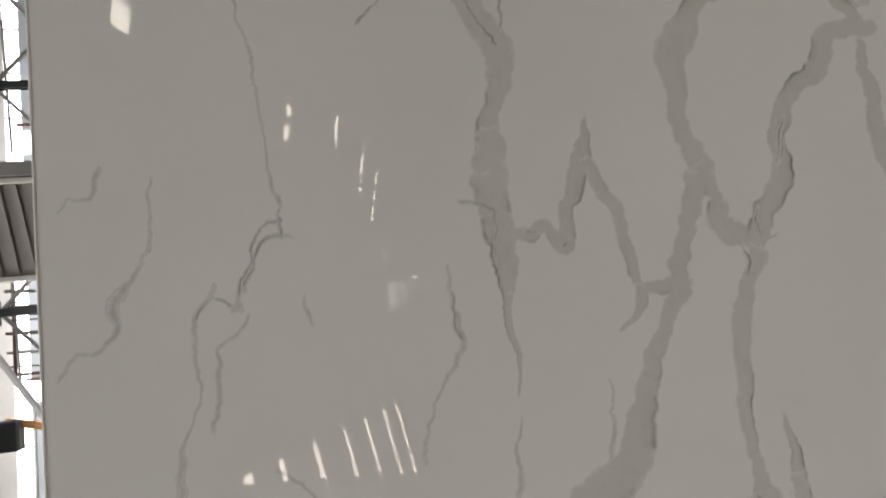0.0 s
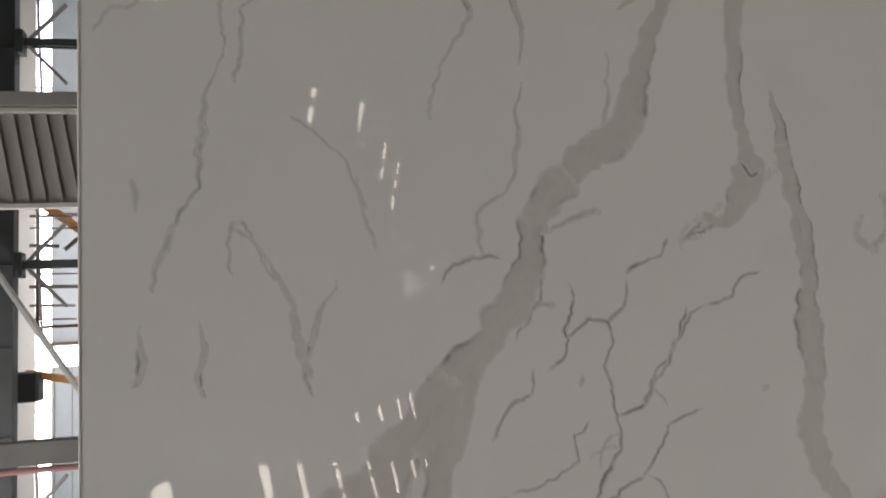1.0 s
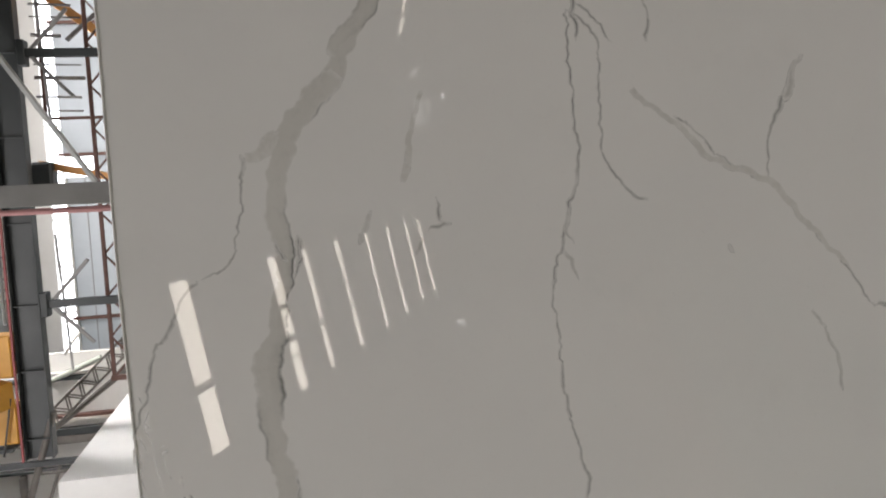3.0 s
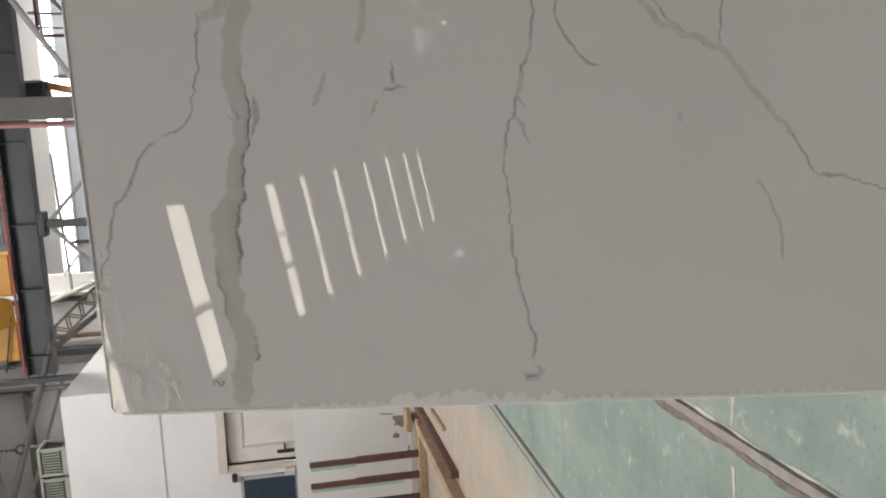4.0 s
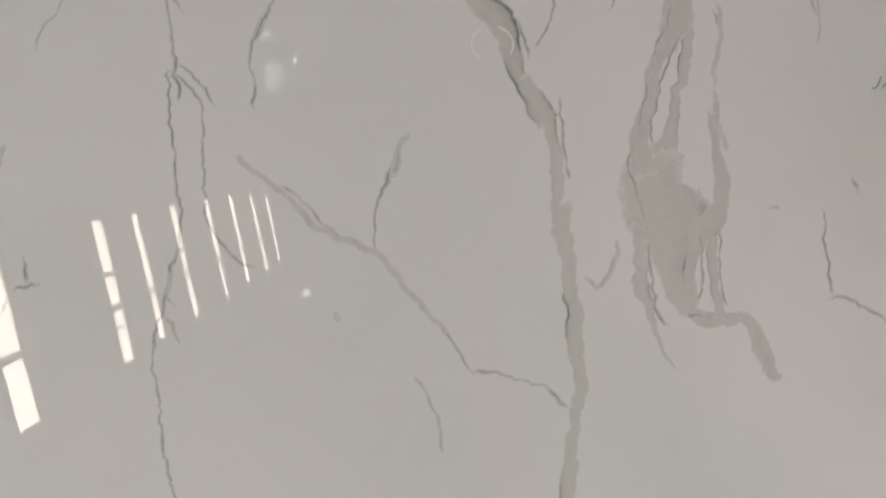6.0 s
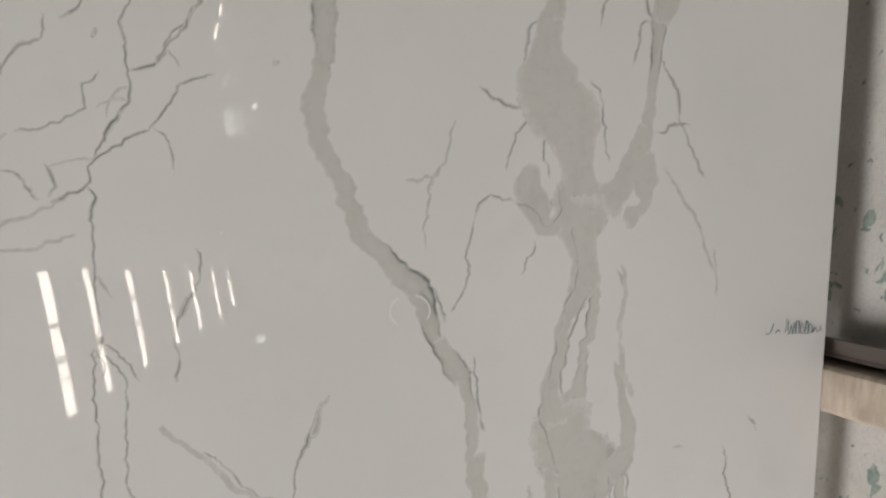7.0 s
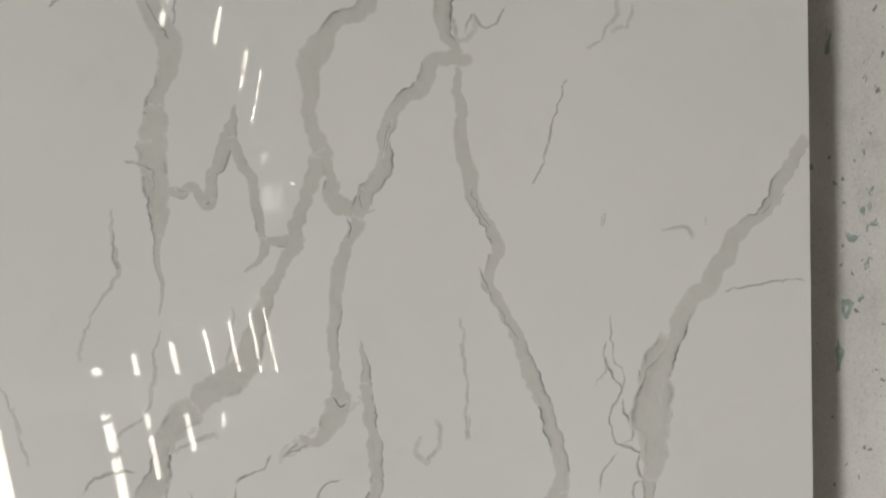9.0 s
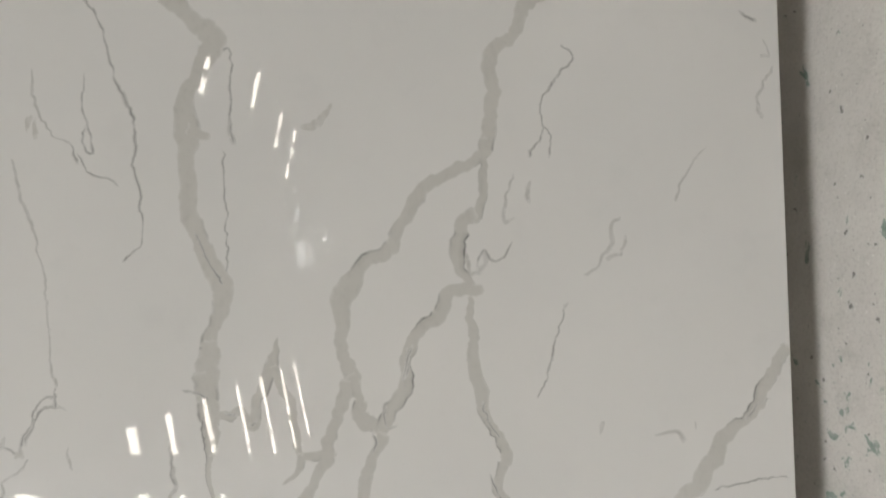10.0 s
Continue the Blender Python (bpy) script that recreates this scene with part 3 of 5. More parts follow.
vein("band", (0.608, 1.317, 23.2), (0.569, 1.348, 22.0), (0.536, 1.382, 23.5), (0.489, 1.399, 23.7), (0.440, 1.399, 21.1), (0.404, 1.388, 19.8), (0.354, 1.395, 18.6), (0.304, 1.410, 24.6), (0.246, 1.421, 26.3), (0.172, 1.423, 25.1), (0.096, 1.410, 25.5), (0.050, 1.412, 22.7), (0.005, 1.419, 19.8))
vein("band", (0.720, 1.250, 18.0), (0.672, 1.283, 22.0), (0.626, 1.306, 24.0), (0.590, 1.332, 24.0), (0.550, 1.366, 22.0))
vein("band", (0.861, 1.233, 20.0), (0.805, 1.241, 17.5), (0.755, 1.241, 17.6), (0.705, 1.255, 17.6), (0.668, 1.285, 18.9), (0.626, 1.325, 20.1))
vein("faint", (0.536, 1.385, 20.8), (0.510, 1.415, 18.1), (0.511, 1.438, 8.3))
vein("faint", (1.138, 1.536, 5.1), (1.080, 1.534, 8.8), (1.068, 1.547, 5.0))
vein("faint", (1.134, 1.466, 5.1), (1.095, 1.460, 8.9), (1.067, 1.468, 5.1), (1.044, 1.459, 3.1))
vein("faint", (1.242, 1.425, 5.2), (1.214, 1.393, 5.2), (1.154, 1.363, 7.7), (1.095, 1.352, 11.5), (1.060, 1.344, 6.3))
vein("faint", (1.177, 1.304, 3.9), (1.132, 1.328, 7.7), (1.095, 1.346, 10.2))
vein("faint", (1.294, 1.279, 5.3), (1.227, 1.269, 5.2), (1.201, 1.264, 3.3))
vein("faint", (2.101, 0.929, 8.1), (2.109, 0.904, 16.3), (2.145, 0.868, 5.1))
vein("faint", (0.467, 1.242, 11.2), (0.522, 1.232, 6.9), (0.583, 1.214, 5.5))
vein("faint", (1.222, 0.694, 5.5), (1.186, 0.699, 10.9), (1.171, 0.677, 5.5))
vein("faint", (2.113, 1.376, 13.2), (2.084, 1.379, 9.4))
vein("soft", (1.371, 1.354, 3.7), (1.338, 1.319, 3.6), (1.305, 1.291, 3.6), (1.249, 1.271, 3.6))
vein("soft", (1.400, 0.626, 4.6), (1.291, 0.619, 5.5), (1.199, 0.622, 3.7))
vein("soft", (0.287, 0.746, 3.7), (0.242, 0.716, 4.5), (0.182, 0.707, 4.6))
vein("soft", (0.362, 0.841, 4.4), (0.378, 0.845, 5.9))
vein("line", (0.294, 0.668, 2.2), (0.282, 0.614, 3.0), (0.263, 0.567, 4.6), (0.247, 0.546, 7.0), (0.233, 0.530, 4.7))
vein("crack", (0.668, 1.039, 3.3), (0.600, 1.034, 2.0), (0.475, 1.028, 2.7), (0.426, 1.042, 4.1), (0.369, 1.057, 3.4), (0.334, 1.066, 2.8))
vein("line", (0.533, 1.031, 2.8), (0.478, 1.028, 4.2), (0.423, 1.042, 4.9), (0.367, 1.058, 3.6), (0.310, 1.063, 2.9), (0.244, 1.055, 3.6), (0.210, 1.056, 5.9), (0.146, 1.043, 3.7), (0.093, 1.030, 4.5), (0.058, 1.026, 3.8))
vein("line", (0.040, 1.046, 9.1), (0.033, 1.031, 10.6), (0.042, 1.020, 7.6), (0.051, 1.031, 6.0))
vein("line", (0.668, 1.039, 2.6), (0.648, 1.015, 2.7), (0.620, 0.999, 2.7), (0.530, 1.003, 2.0), (0.488, 0.998, 2.7), (0.447, 0.966, 3.5), (0.431, 0.942, 5.6))
vein("line", (0.402, 0.755, 2.1), (0.380, 0.733, 2.8), (0.339, 0.697, 2.1), (0.294, 0.668, 3.6), (0.287, 0.624, 2.9))
vein("line", (0.597, 0.763, 4.4), (0.538, 0.780, 5.8), (0.495, 0.797, 2.2), (0.452, 0.798, 3.7), (0.478, 0.848, 4.3), (0.538, 0.910, 2.8))
vein("line", (0.363, 1.502, 5.7), (0.339, 1.522, 4.3), (0.303, 1.540, 5.8), (0.275, 1.560, 5.1), (0.231, 1.572, 4.4), (0.173, 1.592, 3.0), (0.135, 1.599, 2.2))
vein("line", (0.514, 1.435, 9.7), (0.477, 1.440, 3.5), (0.435, 1.446, 2.8), (0.379, 1.461, 2.8), (0.365, 1.498, 2.9))
vein("line", (0.414, 1.376, 5.7), (0.383, 1.374, 5.7), (0.354, 1.384, 2.1))
vein("line", (0.391, 1.409, 5.7), (0.369, 1.401, 2.9), (0.333, 1.409, 2.2))
vein("soft", (1.722, 1.529, 4.4), (1.685, 1.539, 5.0), (1.689, 1.559, 2.5), (1.671, 1.579, 3.8))
vein("line", (2.333, 1.299, 4.8), (2.264, 1.266, 4.8), (2.184, 1.243, 4.8), (2.105, 1.210, 8.7), (2.036, 1.210, 4.8), (1.957, 1.198, 4.8), (1.898, 1.198, 4.8), (1.864, 1.228, 4.8))
vein("line", (2.234, 1.071, 6.0), (2.231, 1.049, 4.0), (2.137, 1.050, 5.0), (2.067, 1.044, 9.9))
vein("line", (2.057, 1.062, 3.0), (1.916, 1.055, 2.9), (1.837, 1.055, 3.9))
vein("line", (1.850, 0.615, 4.2), (1.881, 0.598, 5.3), (1.859, 0.583, 6.3), (1.896, 0.544, 3.2))
vein("line", (0.861, 1.364, 3.1), (0.854, 1.343, 6.2), (0.856, 1.312, 5.0), (0.872, 1.283, 3.1))
vein("line", (0.378, 0.148, 5.4), (0.378, 0.113, 6.4), (0.357, 0.073, 7.4), (0.346, 0.043, 5.6), (0.340, 0.008, 4.7))
vein("line", (0.511, 0.252, 4.3), (0.510, 0.234, 6.1))
vein("line", (0.551, 0.125, 6.2), (0.528, 0.109, 5.4))
vein("edge", (0.365, 0.367, 3.4), (0.360, 0.354, 5.1), (0.358, 0.319, 3.5))
vein("edge", (0.536, 0.355, 4.2), (0.519, 0.350, 6.7))
vein("line", (0.918, 1.184, 4.0), (0.885, 1.189, 4.6), (0.866, 1.216, 5.3), (0.860, 1.236, 4.0))
vein("edge", (0.860, 1.364, 5.9), (0.854, 1.342, 7.9), (0.858, 1.315, 5.9), (0.869, 1.289, 5.9), (0.888, 1.268, 4.0))
vein("line", (1.110, 1.532, 8.0), (1.076, 1.535, 9.3), (1.066, 1.545, 4.0))
vein("line", (1.135, 1.465, 3.4), (1.101, 1.462, 6.0), (1.067, 1.466, 4.7), (1.047, 1.460, 2.7))
vein("line", (1.124, 1.332, 4.7), (1.091, 1.346, 8.1), (1.060, 1.347, 6.0), (1.040, 1.337, 2.7))
vein("edge", (1.644, 1.131, 4.7), (1.629, 1.089, 3.2), (1.572, 1.088, 4.0), (1.564, 1.078, 3.2))
vein("edge", (1.610, 1.058, 4.0), (1.598, 1.044, 6.5), (1.598, 1.035, 4.0))
vein("edge", (1.586, 1.019, 4.9), (1.578, 1.009, 8.1), (1.590, 1.003, 3.3))
vein("edge", (1.710, 0.734, 4.4), (1.675, 0.745, 7.0), (1.649, 0.750, 3.5))
vein("edge", (1.605, 0.779, 4.3), (1.587, 0.786, 5.2), (1.566, 0.780, 4.3), (1.570, 0.762, 3.5))
vein("edge", (1.561, 0.805, 3.4), (1.540, 0.799, 6.0), (1.522, 0.810, 3.4))
vein("edge", (1.609, 0.610, 7.2), (1.583, 0.600, 5.4), (1.561, 0.589, 3.6), (1.539, 0.571, 3.6))
vein("edge", (1.476, 0.595, 3.6), (1.431, 0.575, 4.5), (1.396, 0.555, 4.6), (1.351, 0.528, 2.7))
vein("edge", (0.410, 1.372, 4.2), (0.382, 1.372, 6.4), (0.372, 1.383, 2.9))
vein("edge", (0.412, 1.402, 2.8), (0.390, 1.399, 5.7), (0.379, 1.390, 4.3))
vein("edge", (0.110, 1.396, 3.7), (0.076, 1.393, 6.0), (0.065, 1.402, 3.0))
vein("edge", (1.709, 0.745, 4.9), (1.680, 0.739, 6.9), (1.651, 0.747, 3.9))
vein("edge", (1.287, 0.834, 4.8), (1.272, 0.820, 7.6), (1.280, 0.806, 5.7))
vein("edge", (1.914, 1.109, 3.7), (1.859, 1.082, 4.6), (1.821, 1.059, 5.6))
vein("soft", (0.809, 1.054, 3.2), (0.793, 1.087, 3.8), (0.787, 1.117, 3.7), (0.784, 1.142, 3.1), (0.769, 1.153, 2.5), (0.743, 1.146, 3.1), (0.714, 1.165, 2.5), (0.684, 1.181, 2.5))
vein("soft", (0.845, 1.073, 3.8), (0.828, 1.104, 5.0), (0.818, 1.131, 4.3), (0.804, 1.150, 3.1))
vein("soft", (0.921, 1.128, 3.0), (0.907, 1.149, 4.2), (0.891, 1.161, 3.0), (0.875, 1.169, 4.8), (0.878, 1.162, 3.6))
vein("crack", (0.880, 1.141, 3.0), (0.875, 1.121, 3.7), (0.859, 1.109, 4.9), (0.841, 1.098, 4.4))
vein("soft", (1.879, 0.637, 7.0), (1.841, 0.622, 8.1), (1.860, 0.596, 8.1), (1.885, 0.601, 4.0))
vein("line", (0.771, 0.355, 3.7), (0.744, 0.343, 4.6))
vein("line", (0.808, 0.475, 2.6), (0.761, 0.496, 4.4))

vein("line", (2.187, 1.292, 3.0), (2.128, 1.294, 4.0), (2.104, 1.286, 5.0), (2.080, 1.279, 5.0), (2.048, 1.275, 5.0), (2.050, 1.285, 4.0), (2.073, 1.293, 5.0), (2.097, 1.290, 4.0))
vein("line", (2.067, 1.319, 2.0), (2.052, 1.306, 4.0), (2.029, 1.302, 5.0))
vein("line", (2.050, 1.300, 4.0), (2.023, 1.290, 4.0), (2.009, 1.273, 3.0), (2.002, 1.240, 3.0), (1.991, 1.235, 5.0))
vein("soft", (2.194, 1.378, 3.0), (2.145, 1.373, 4.0), (2.086, 1.347, 3.0), (2.065, 1.318, 3.0), (2.052, 1.305, 3.0))
vein("soft", (2.039, 1.406, 3.0), (1.970, 1.387, 4.0), (1.936, 1.372, 6.0), (1.877, 1.359, 3.0), (1.839, 1.350, 4.0), (1.736, 1.341, 3.0), (1.680, 1.334, 4.0), (1.651, 1.329, 4.0))
vein("line", (1.651, 1.329, 4.0), (1.625, 1.331, 5.0), (1.621, 1.351, 5.0), (1.595, 1.362, 4.0), (1.561, 1.376, 6.0))
vein("soft", (1.621, 1.311, 2.0), (1.624, 1.331, 5.0), (1.621, 1.351, 3.0))
vein("faint", (2.107, 1.367, 6.0), (2.085, 1.369, 14.0), (2.066, 1.370, 6.0))
vein("soft", (1.558, 1.309, 3.0), (1.537, 1.307, 6.0), (1.513, 1.301, 4.0))
vein("soft", (1.706, 1.468, 4.0), (1.669, 1.473, 4.0), (1.625, 1.478, 5.0), (1.587, 1.498, 5.0), (1.567, 1.517, 12.0), (1.536, 1.516, 9.0), (1.514, 1.538, 6.0), (1.510, 1.565, 6.0), (1.482, 1.584, 4.0))
vein("soft", (1.578, 1.406, 7.0), (1.555, 1.416, 7.0), (1.535, 1.430, 6.0), (1.492, 1.432, 5.0), (1.450, 1.431, 4.0), (1.404, 1.450, 4.0), (1.341, 1.462, 9.0), (1.289, 1.465, 6.0), (1.257, 1.488, 5.0), (1.213, 1.507, 8.0), (1.169, 1.519, 5.0))
vein("line", (1.347, 1.459, 4.0), (1.337, 1.461, 7.0), (1.290, 1.465, 4.0), (1.258, 1.487, 5.0), (1.243, 1.495, 3.0))
vein("soft", (1.541, 1.369, 5.0), (1.521, 1.383, 4.0), (1.502, 1.408, 5.0), (1.442, 1.412, 5.0), (1.408, 1.420, 6.0))
vein("line", (1.664, 1.329, 3.0), (1.639, 1.331, 5.0), (1.638, 1.347, 5.0), (1.627, 1.357, 4.0), (1.598, 1.366, 5.0), (1.573, 1.377, 6.0), (1.552, 1.384, 8.0), (1.550, 1.394, 5.0), (1.560, 1.408, 4.0), (1.548, 1.421, 4.0), (1.532, 1.430, 3.0))
vein("faint", (1.558, 1.384, 6.0), (1.548, 1.383, 16.0), (1.543, 1.374, 6.0))
vein("soft", (1.251, 1.420, 8.0), (1.223, 1.428, 4.0), (1.183, 1.430, 3.0))
vein("soft", (1.251, 1.420, 6.0), (1.229, 1.403, 4.0), (1.190, 1.388, 4.0), (1.172, 1.373, 3.0))
vein("soft", (1.306, 1.536, 4.0), (1.287, 1.535, 8.0), (1.262, 1.534, 5.0))
vein("faint", (0.781, 0.346, 5.0), (0.741, 0.340, 6.0), (0.675, 0.342, 7.0), (0.626, 0.337, 12.0), (0.581, 0.320, 10.0))
vein("soft", (0.964, 0.596, 3.0), (0.914, 0.610, 3.0), (0.889, 0.623, 5.0), (0.832, 0.633, 3.0), (0.794, 0.633, 2.0))
vein("soft", (0.889, 0.623, 4.0), (0.883, 0.665, 3.0))
vein("soft", (1.240, 0.667, 6.0), (1.209, 0.663, 6.0), (1.169, 0.685, 9.0))
vein("soft", (1.245, 0.614, 3.0), (1.204, 0.619, 5.0))
vein("crack", (1.200, 0.922, 5.8), (1.181, 0.935, 3.1), (1.172, 0.956, 4.5), (1.161, 0.976, 5.8))
vein("soft", (1.052, 1.033, 4.2), (1.041, 1.040, 6.0), (1.031, 1.043, 7.8))
vein("soft", (1.126, 1.059, 6.5), (1.129, 1.078, 3.5), (1.120, 1.088, 5.0))
vein("edge", (1.170, 1.077, 2.8), (1.145, 1.077, 4.0), (1.127, 1.084, 5.2), (1.091, 1.108, 2.8))
vein("crack", (1.353, 0.380, 3.1), (1.330, 0.387, 4.5), (1.304, 0.376, 5.8), (1.287, 0.366, 3.1), (1.270, 0.354, 4.5), (1.250, 0.371, 5.8), (1.222, 0.377, 3.1), (1.187, 0.367, 4.5), (1.172, 0.344, 5.8), (1.165, 0.326, 3.1), (1.144, 0.328, 4.5), (1.117, 0.319, 5.8))
vein("line", (1.270, 0.354, 2.1), (1.296, 0.350, 3.0), (1.327, 0.371, 3.9), (1.397, 0.372, 2.1))
vein("line", (1.279, 0.322, 2.8), (1.307, 0.328, 4.0))
vein("crack", (1.259, 0.353, 3.5), (1.238, 0.353, 5.0), (1.214, 0.339, 6.5), (1.182, 0.337, 3.5))
vein("line", (1.170, 0.363, 2.4), (1.147, 0.382, 3.5), (1.125, 0.391, 4.5), (1.101, 0.398, 2.4))
vein("line", (1.117, 0.319, 2.8), (1.112, 0.335, 4.0), (1.083, 0.338, 5.2), (1.052, 0.345, 2.8))
vein("line", (1.074, 0.313, 2.8), (1.047, 0.289, 4.0), (1.020, 0.274, 5.2), (0.980, 0.265, 2.8), (0.947, 0.250, 4.0), (0.902, 0.223, 5.2))
vein("line", (0.967, 0.307, 2.8), (0.963, 0.290, 4.0), (0.977, 0.281, 5.2), (0.977, 0.250, 2.8))
vein("soft", (1.030, 0.318, 2.8), (0.980, 0.324, 4.0))
vein("soft", (0.916, 0.291, 2.8), (0.887, 0.266, 4.0), (0.859, 0.244, 5.2), (0.825, 0.225, 2.8), (0.769, 0.200, 4.0))
vein("line", (1.109, 0.467, 3.1), (1.105, 0.487, 4.5), (1.077, 0.498, 5.8), (1.043, 0.503, 3.1), (1.001, 0.507, 4.5), (0.975, 0.496, 5.8), (0.946, 0.514, 3.1), (0.901, 0.525, 4.5))
vein("line", (1.015, 0.567, 4.2), (1.001, 0.549, 6.0), (0.991, 0.525, 7.8), (0.987, 0.502, 4.2))
vein("crack", (0.973, 0.475, 2.4), (0.924, 0.468, 3.5), (0.891, 0.462, 4.5))
vein("edge", (0.889, 0.451, 3.5), (0.848, 0.444, 5.0), (0.826, 0.464, 6.5), (0.853, 0.483, 3.5), (0.863, 0.507, 5.0))
vein("line", (0.863, 0.507, 2.8), (0.864, 0.550, 4.0), (0.837, 0.568, 5.2))
vein("edge", (1.032, 0.407, 2.8), (1.006, 0.391, 4.0), (0.963, 0.382, 5.2), (0.919, 0.372, 2.8))
vein("line", (0.452, 1.199, 2.8), (0.433, 1.200, 4.0), (0.419, 1.200, 5.2))
vein("line", (0.411, 1.218, 3.8), (0.416, 1.205, 5.5), (0.415, 1.184, 7.1))
vein("soft", (0.409, 1.224, 2.8), (0.378, 1.229, 4.0))
vein("soft", (0.442, 1.284, 4.2), (0.412, 1.294, 6.0), (0.391, 1.301, 7.8))
vein("soft", (0.494, 1.232, 5.6), (0.474, 1.241, 8.0))
vein("crack", (1.154, 1.041, 3.5), (1.134, 1.037, 5.0), (1.105, 1.050, 6.5), (1.087, 1.053, 3.5), (1.069, 1.056, 5.0), (1.060, 1.075, 6.5))
vein("crack", (1.090, 1.053, 3.1), (1.110, 1.027, 4.5), (1.107, 1.004, 5.8), (1.083, 1.000, 3.1), (1.057, 1.010, 4.5), (1.036, 1.003, 5.8), (1.001, 1.001, 3.1), (0.965, 1.005, 4.5), (0.929, 1.024, 5.8), (0.897, 1.040, 3.1))
vein("line", (1.155, 0.975, 3.5), (1.130, 0.982, 5.0), (1.115, 0.997, 6.5), (1.100, 1.004, 3.5))
vein("crack", (1.120, 0.909, 3.1), (1.094, 0.919, 4.5), (1.072, 0.929, 5.8), (1.049, 0.952, 3.1), (1.024, 0.959, 4.5), (1.013, 0.969, 5.8), (1.001, 0.999, 3.1))
vein("crack", (1.008, 0.900, 2.8), (0.997, 0.927, 4.0), (0.985, 0.944, 5.2), (0.959, 0.954, 2.8), (0.937, 0.974, 4.0), (0.919, 1.001, 5.2), (0.893, 1.040, 2.8), (0.865, 1.046, 4.0), (0.841, 1.088, 5.2))
vein("line", (0.937, 0.974, 2.1), (0.923, 0.957, 3.0), (0.898, 0.948, 3.9), (0.885, 0.945, 2.1))
vein("crack", (0.865, 1.046, 2.8), (0.851, 1.036, 4.0), (0.830, 1.041, 5.2), (0.787, 1.038, 2.8), (0.723, 1.034, 4.0), (0.672, 1.030, 5.2), (0.629, 1.026, 2.8))
vein("line", (0.672, 1.030, 2.1), (0.660, 1.010, 3.0), (0.638, 0.992, 3.9), (0.625, 0.984, 2.1))
vein("line", (0.792, 0.917, 3.5), (0.762, 0.916, 5.0), (0.719, 0.933, 6.5), (0.697, 0.943, 3.5), (0.653, 0.940, 5.0), (0.624, 0.943, 6.5))
vein("line", (1.000, 1.032, 2.8), (0.978, 1.048, 4.0), (0.957, 1.051, 5.2), (0.939, 1.070, 2.8), (0.928, 1.102, 4.0), (0.924, 1.124, 5.2))
vein("line", (1.061, 1.091, 3.5), (1.033, 1.094, 5.0), (1.021, 1.116, 6.5), (1.007, 1.128, 3.5), (0.983, 1.143, 5.0))
vein("line", (0.886, 1.091, 3.5), (0.865, 1.082, 5.0), (0.844, 1.088, 6.5))
vein("soft", (1.211, 1.058, 3.5), (1.220, 1.055, 5.0), (1.235, 1.006, 6.5), (1.228, 0.999, 3.5))
vein("soft", (1.025, 0.818, 4.2), (1.023, 0.833, 6.0))
vein("line", (1.191, 0.915, 3.5), (1.204, 0.897, 5.0), (1.221, 0.880, 6.5))
vein("soft", (1.576, 1.142, 3.5), (1.535, 1.144, 5.0), (1.483, 1.139, 6.5), (1.435, 1.166, 3.5), (1.391, 1.188, 5.0), (1.352, 1.196, 6.5))
vein("line", (1.548, 1.142, 2.8), (1.511, 1.143, 4.0), (1.481, 1.138, 5.2))
vein("soft", (1.395, 1.079, 3.5), (1.359, 1.091, 5.0), (1.318, 1.094, 6.5), (1.270, 1.103, 3.5), (1.243, 1.141, 5.0), (1.216, 1.146, 6.5), (1.190, 1.141, 3.5))
vein("line", (1.162, 1.193, 3.5), (1.179, 1.175, 5.0), (1.188, 1.141, 6.5), (1.187, 1.118, 3.5))
vein("soft", (1.431, 0.977, 3.5), (1.374, 0.982, 5.0), (1.316, 0.994, 6.5))
vein("line", (1.190, 0.912, 3.5), (1.206, 0.883, 5.0), (1.217, 0.862, 6.5))
vein("line", (1.157, 0.817, 3.1), (1.146, 0.847, 4.5), (1.126, 0.859, 5.8), (1.119, 0.896, 3.1), (1.092, 0.917, 4.5), (1.060, 0.937, 5.8), (1.028, 0.958, 3.1), (1.013, 0.970, 4.5))
vein("wash", (1.287, 0.786, 12.6), (1.246, 0.821, 18.0), (1.218, 0.871, 23.4), (1.187, 0.920, 12.6))
vein("line", (0.835, 0.568, 2.4), (0.793, 0.573, 3.5), (0.751, 0.574, 4.5), (0.709, 0.595, 2.4))
vein("edge", (0.831, 0.425, 3.1), (0.756, 0.413, 4.5), (0.712, 0.430, 5.8), (0.639, 0.445, 3.1), (0.580, 0.461, 4.5), (0.558, 0.460, 5.8), (0.513, 0.441, 3.1), (0.474, 0.431, 4.5))
vein("edge", (0.746, 0.393, 2.8), (0.698, 0.413, 4.0), (0.632, 0.429, 5.2), (0.587, 0.430, 2.8))
vein("line", (0.494, 0.468, 3.5), (0.479, 0.447, 5.0), (0.474, 0.431, 6.5))
vein("edge", (0.467, 0.431, 3.5), (0.420, 0.420, 5.0), (0.365, 0.409, 6.5), (0.341, 0.391, 3.5))
vein("crack", (0.507, 0.166, 2.8), (0.443, 0.155, 4.0), (0.393, 0.145, 5.2), (0.383, 0.137, 2.8))
vein("soft", (0.803, 0.201, 2.8), (0.732, 0.193, 4.0))
vein("edge", (0.479, 0.322, 2.8), (0.424, 0.320, 4.0), (0.368, 0.305, 5.2))
vein("edge", (0.480, 0.351, 2.8), (0.433, 0.346, 4.0), (0.378, 0.344, 5.2))
vein("edge", (0.743, 0.615, 3.5), (0.723, 0.610, 5.0), (0.698, 0.602, 6.5))
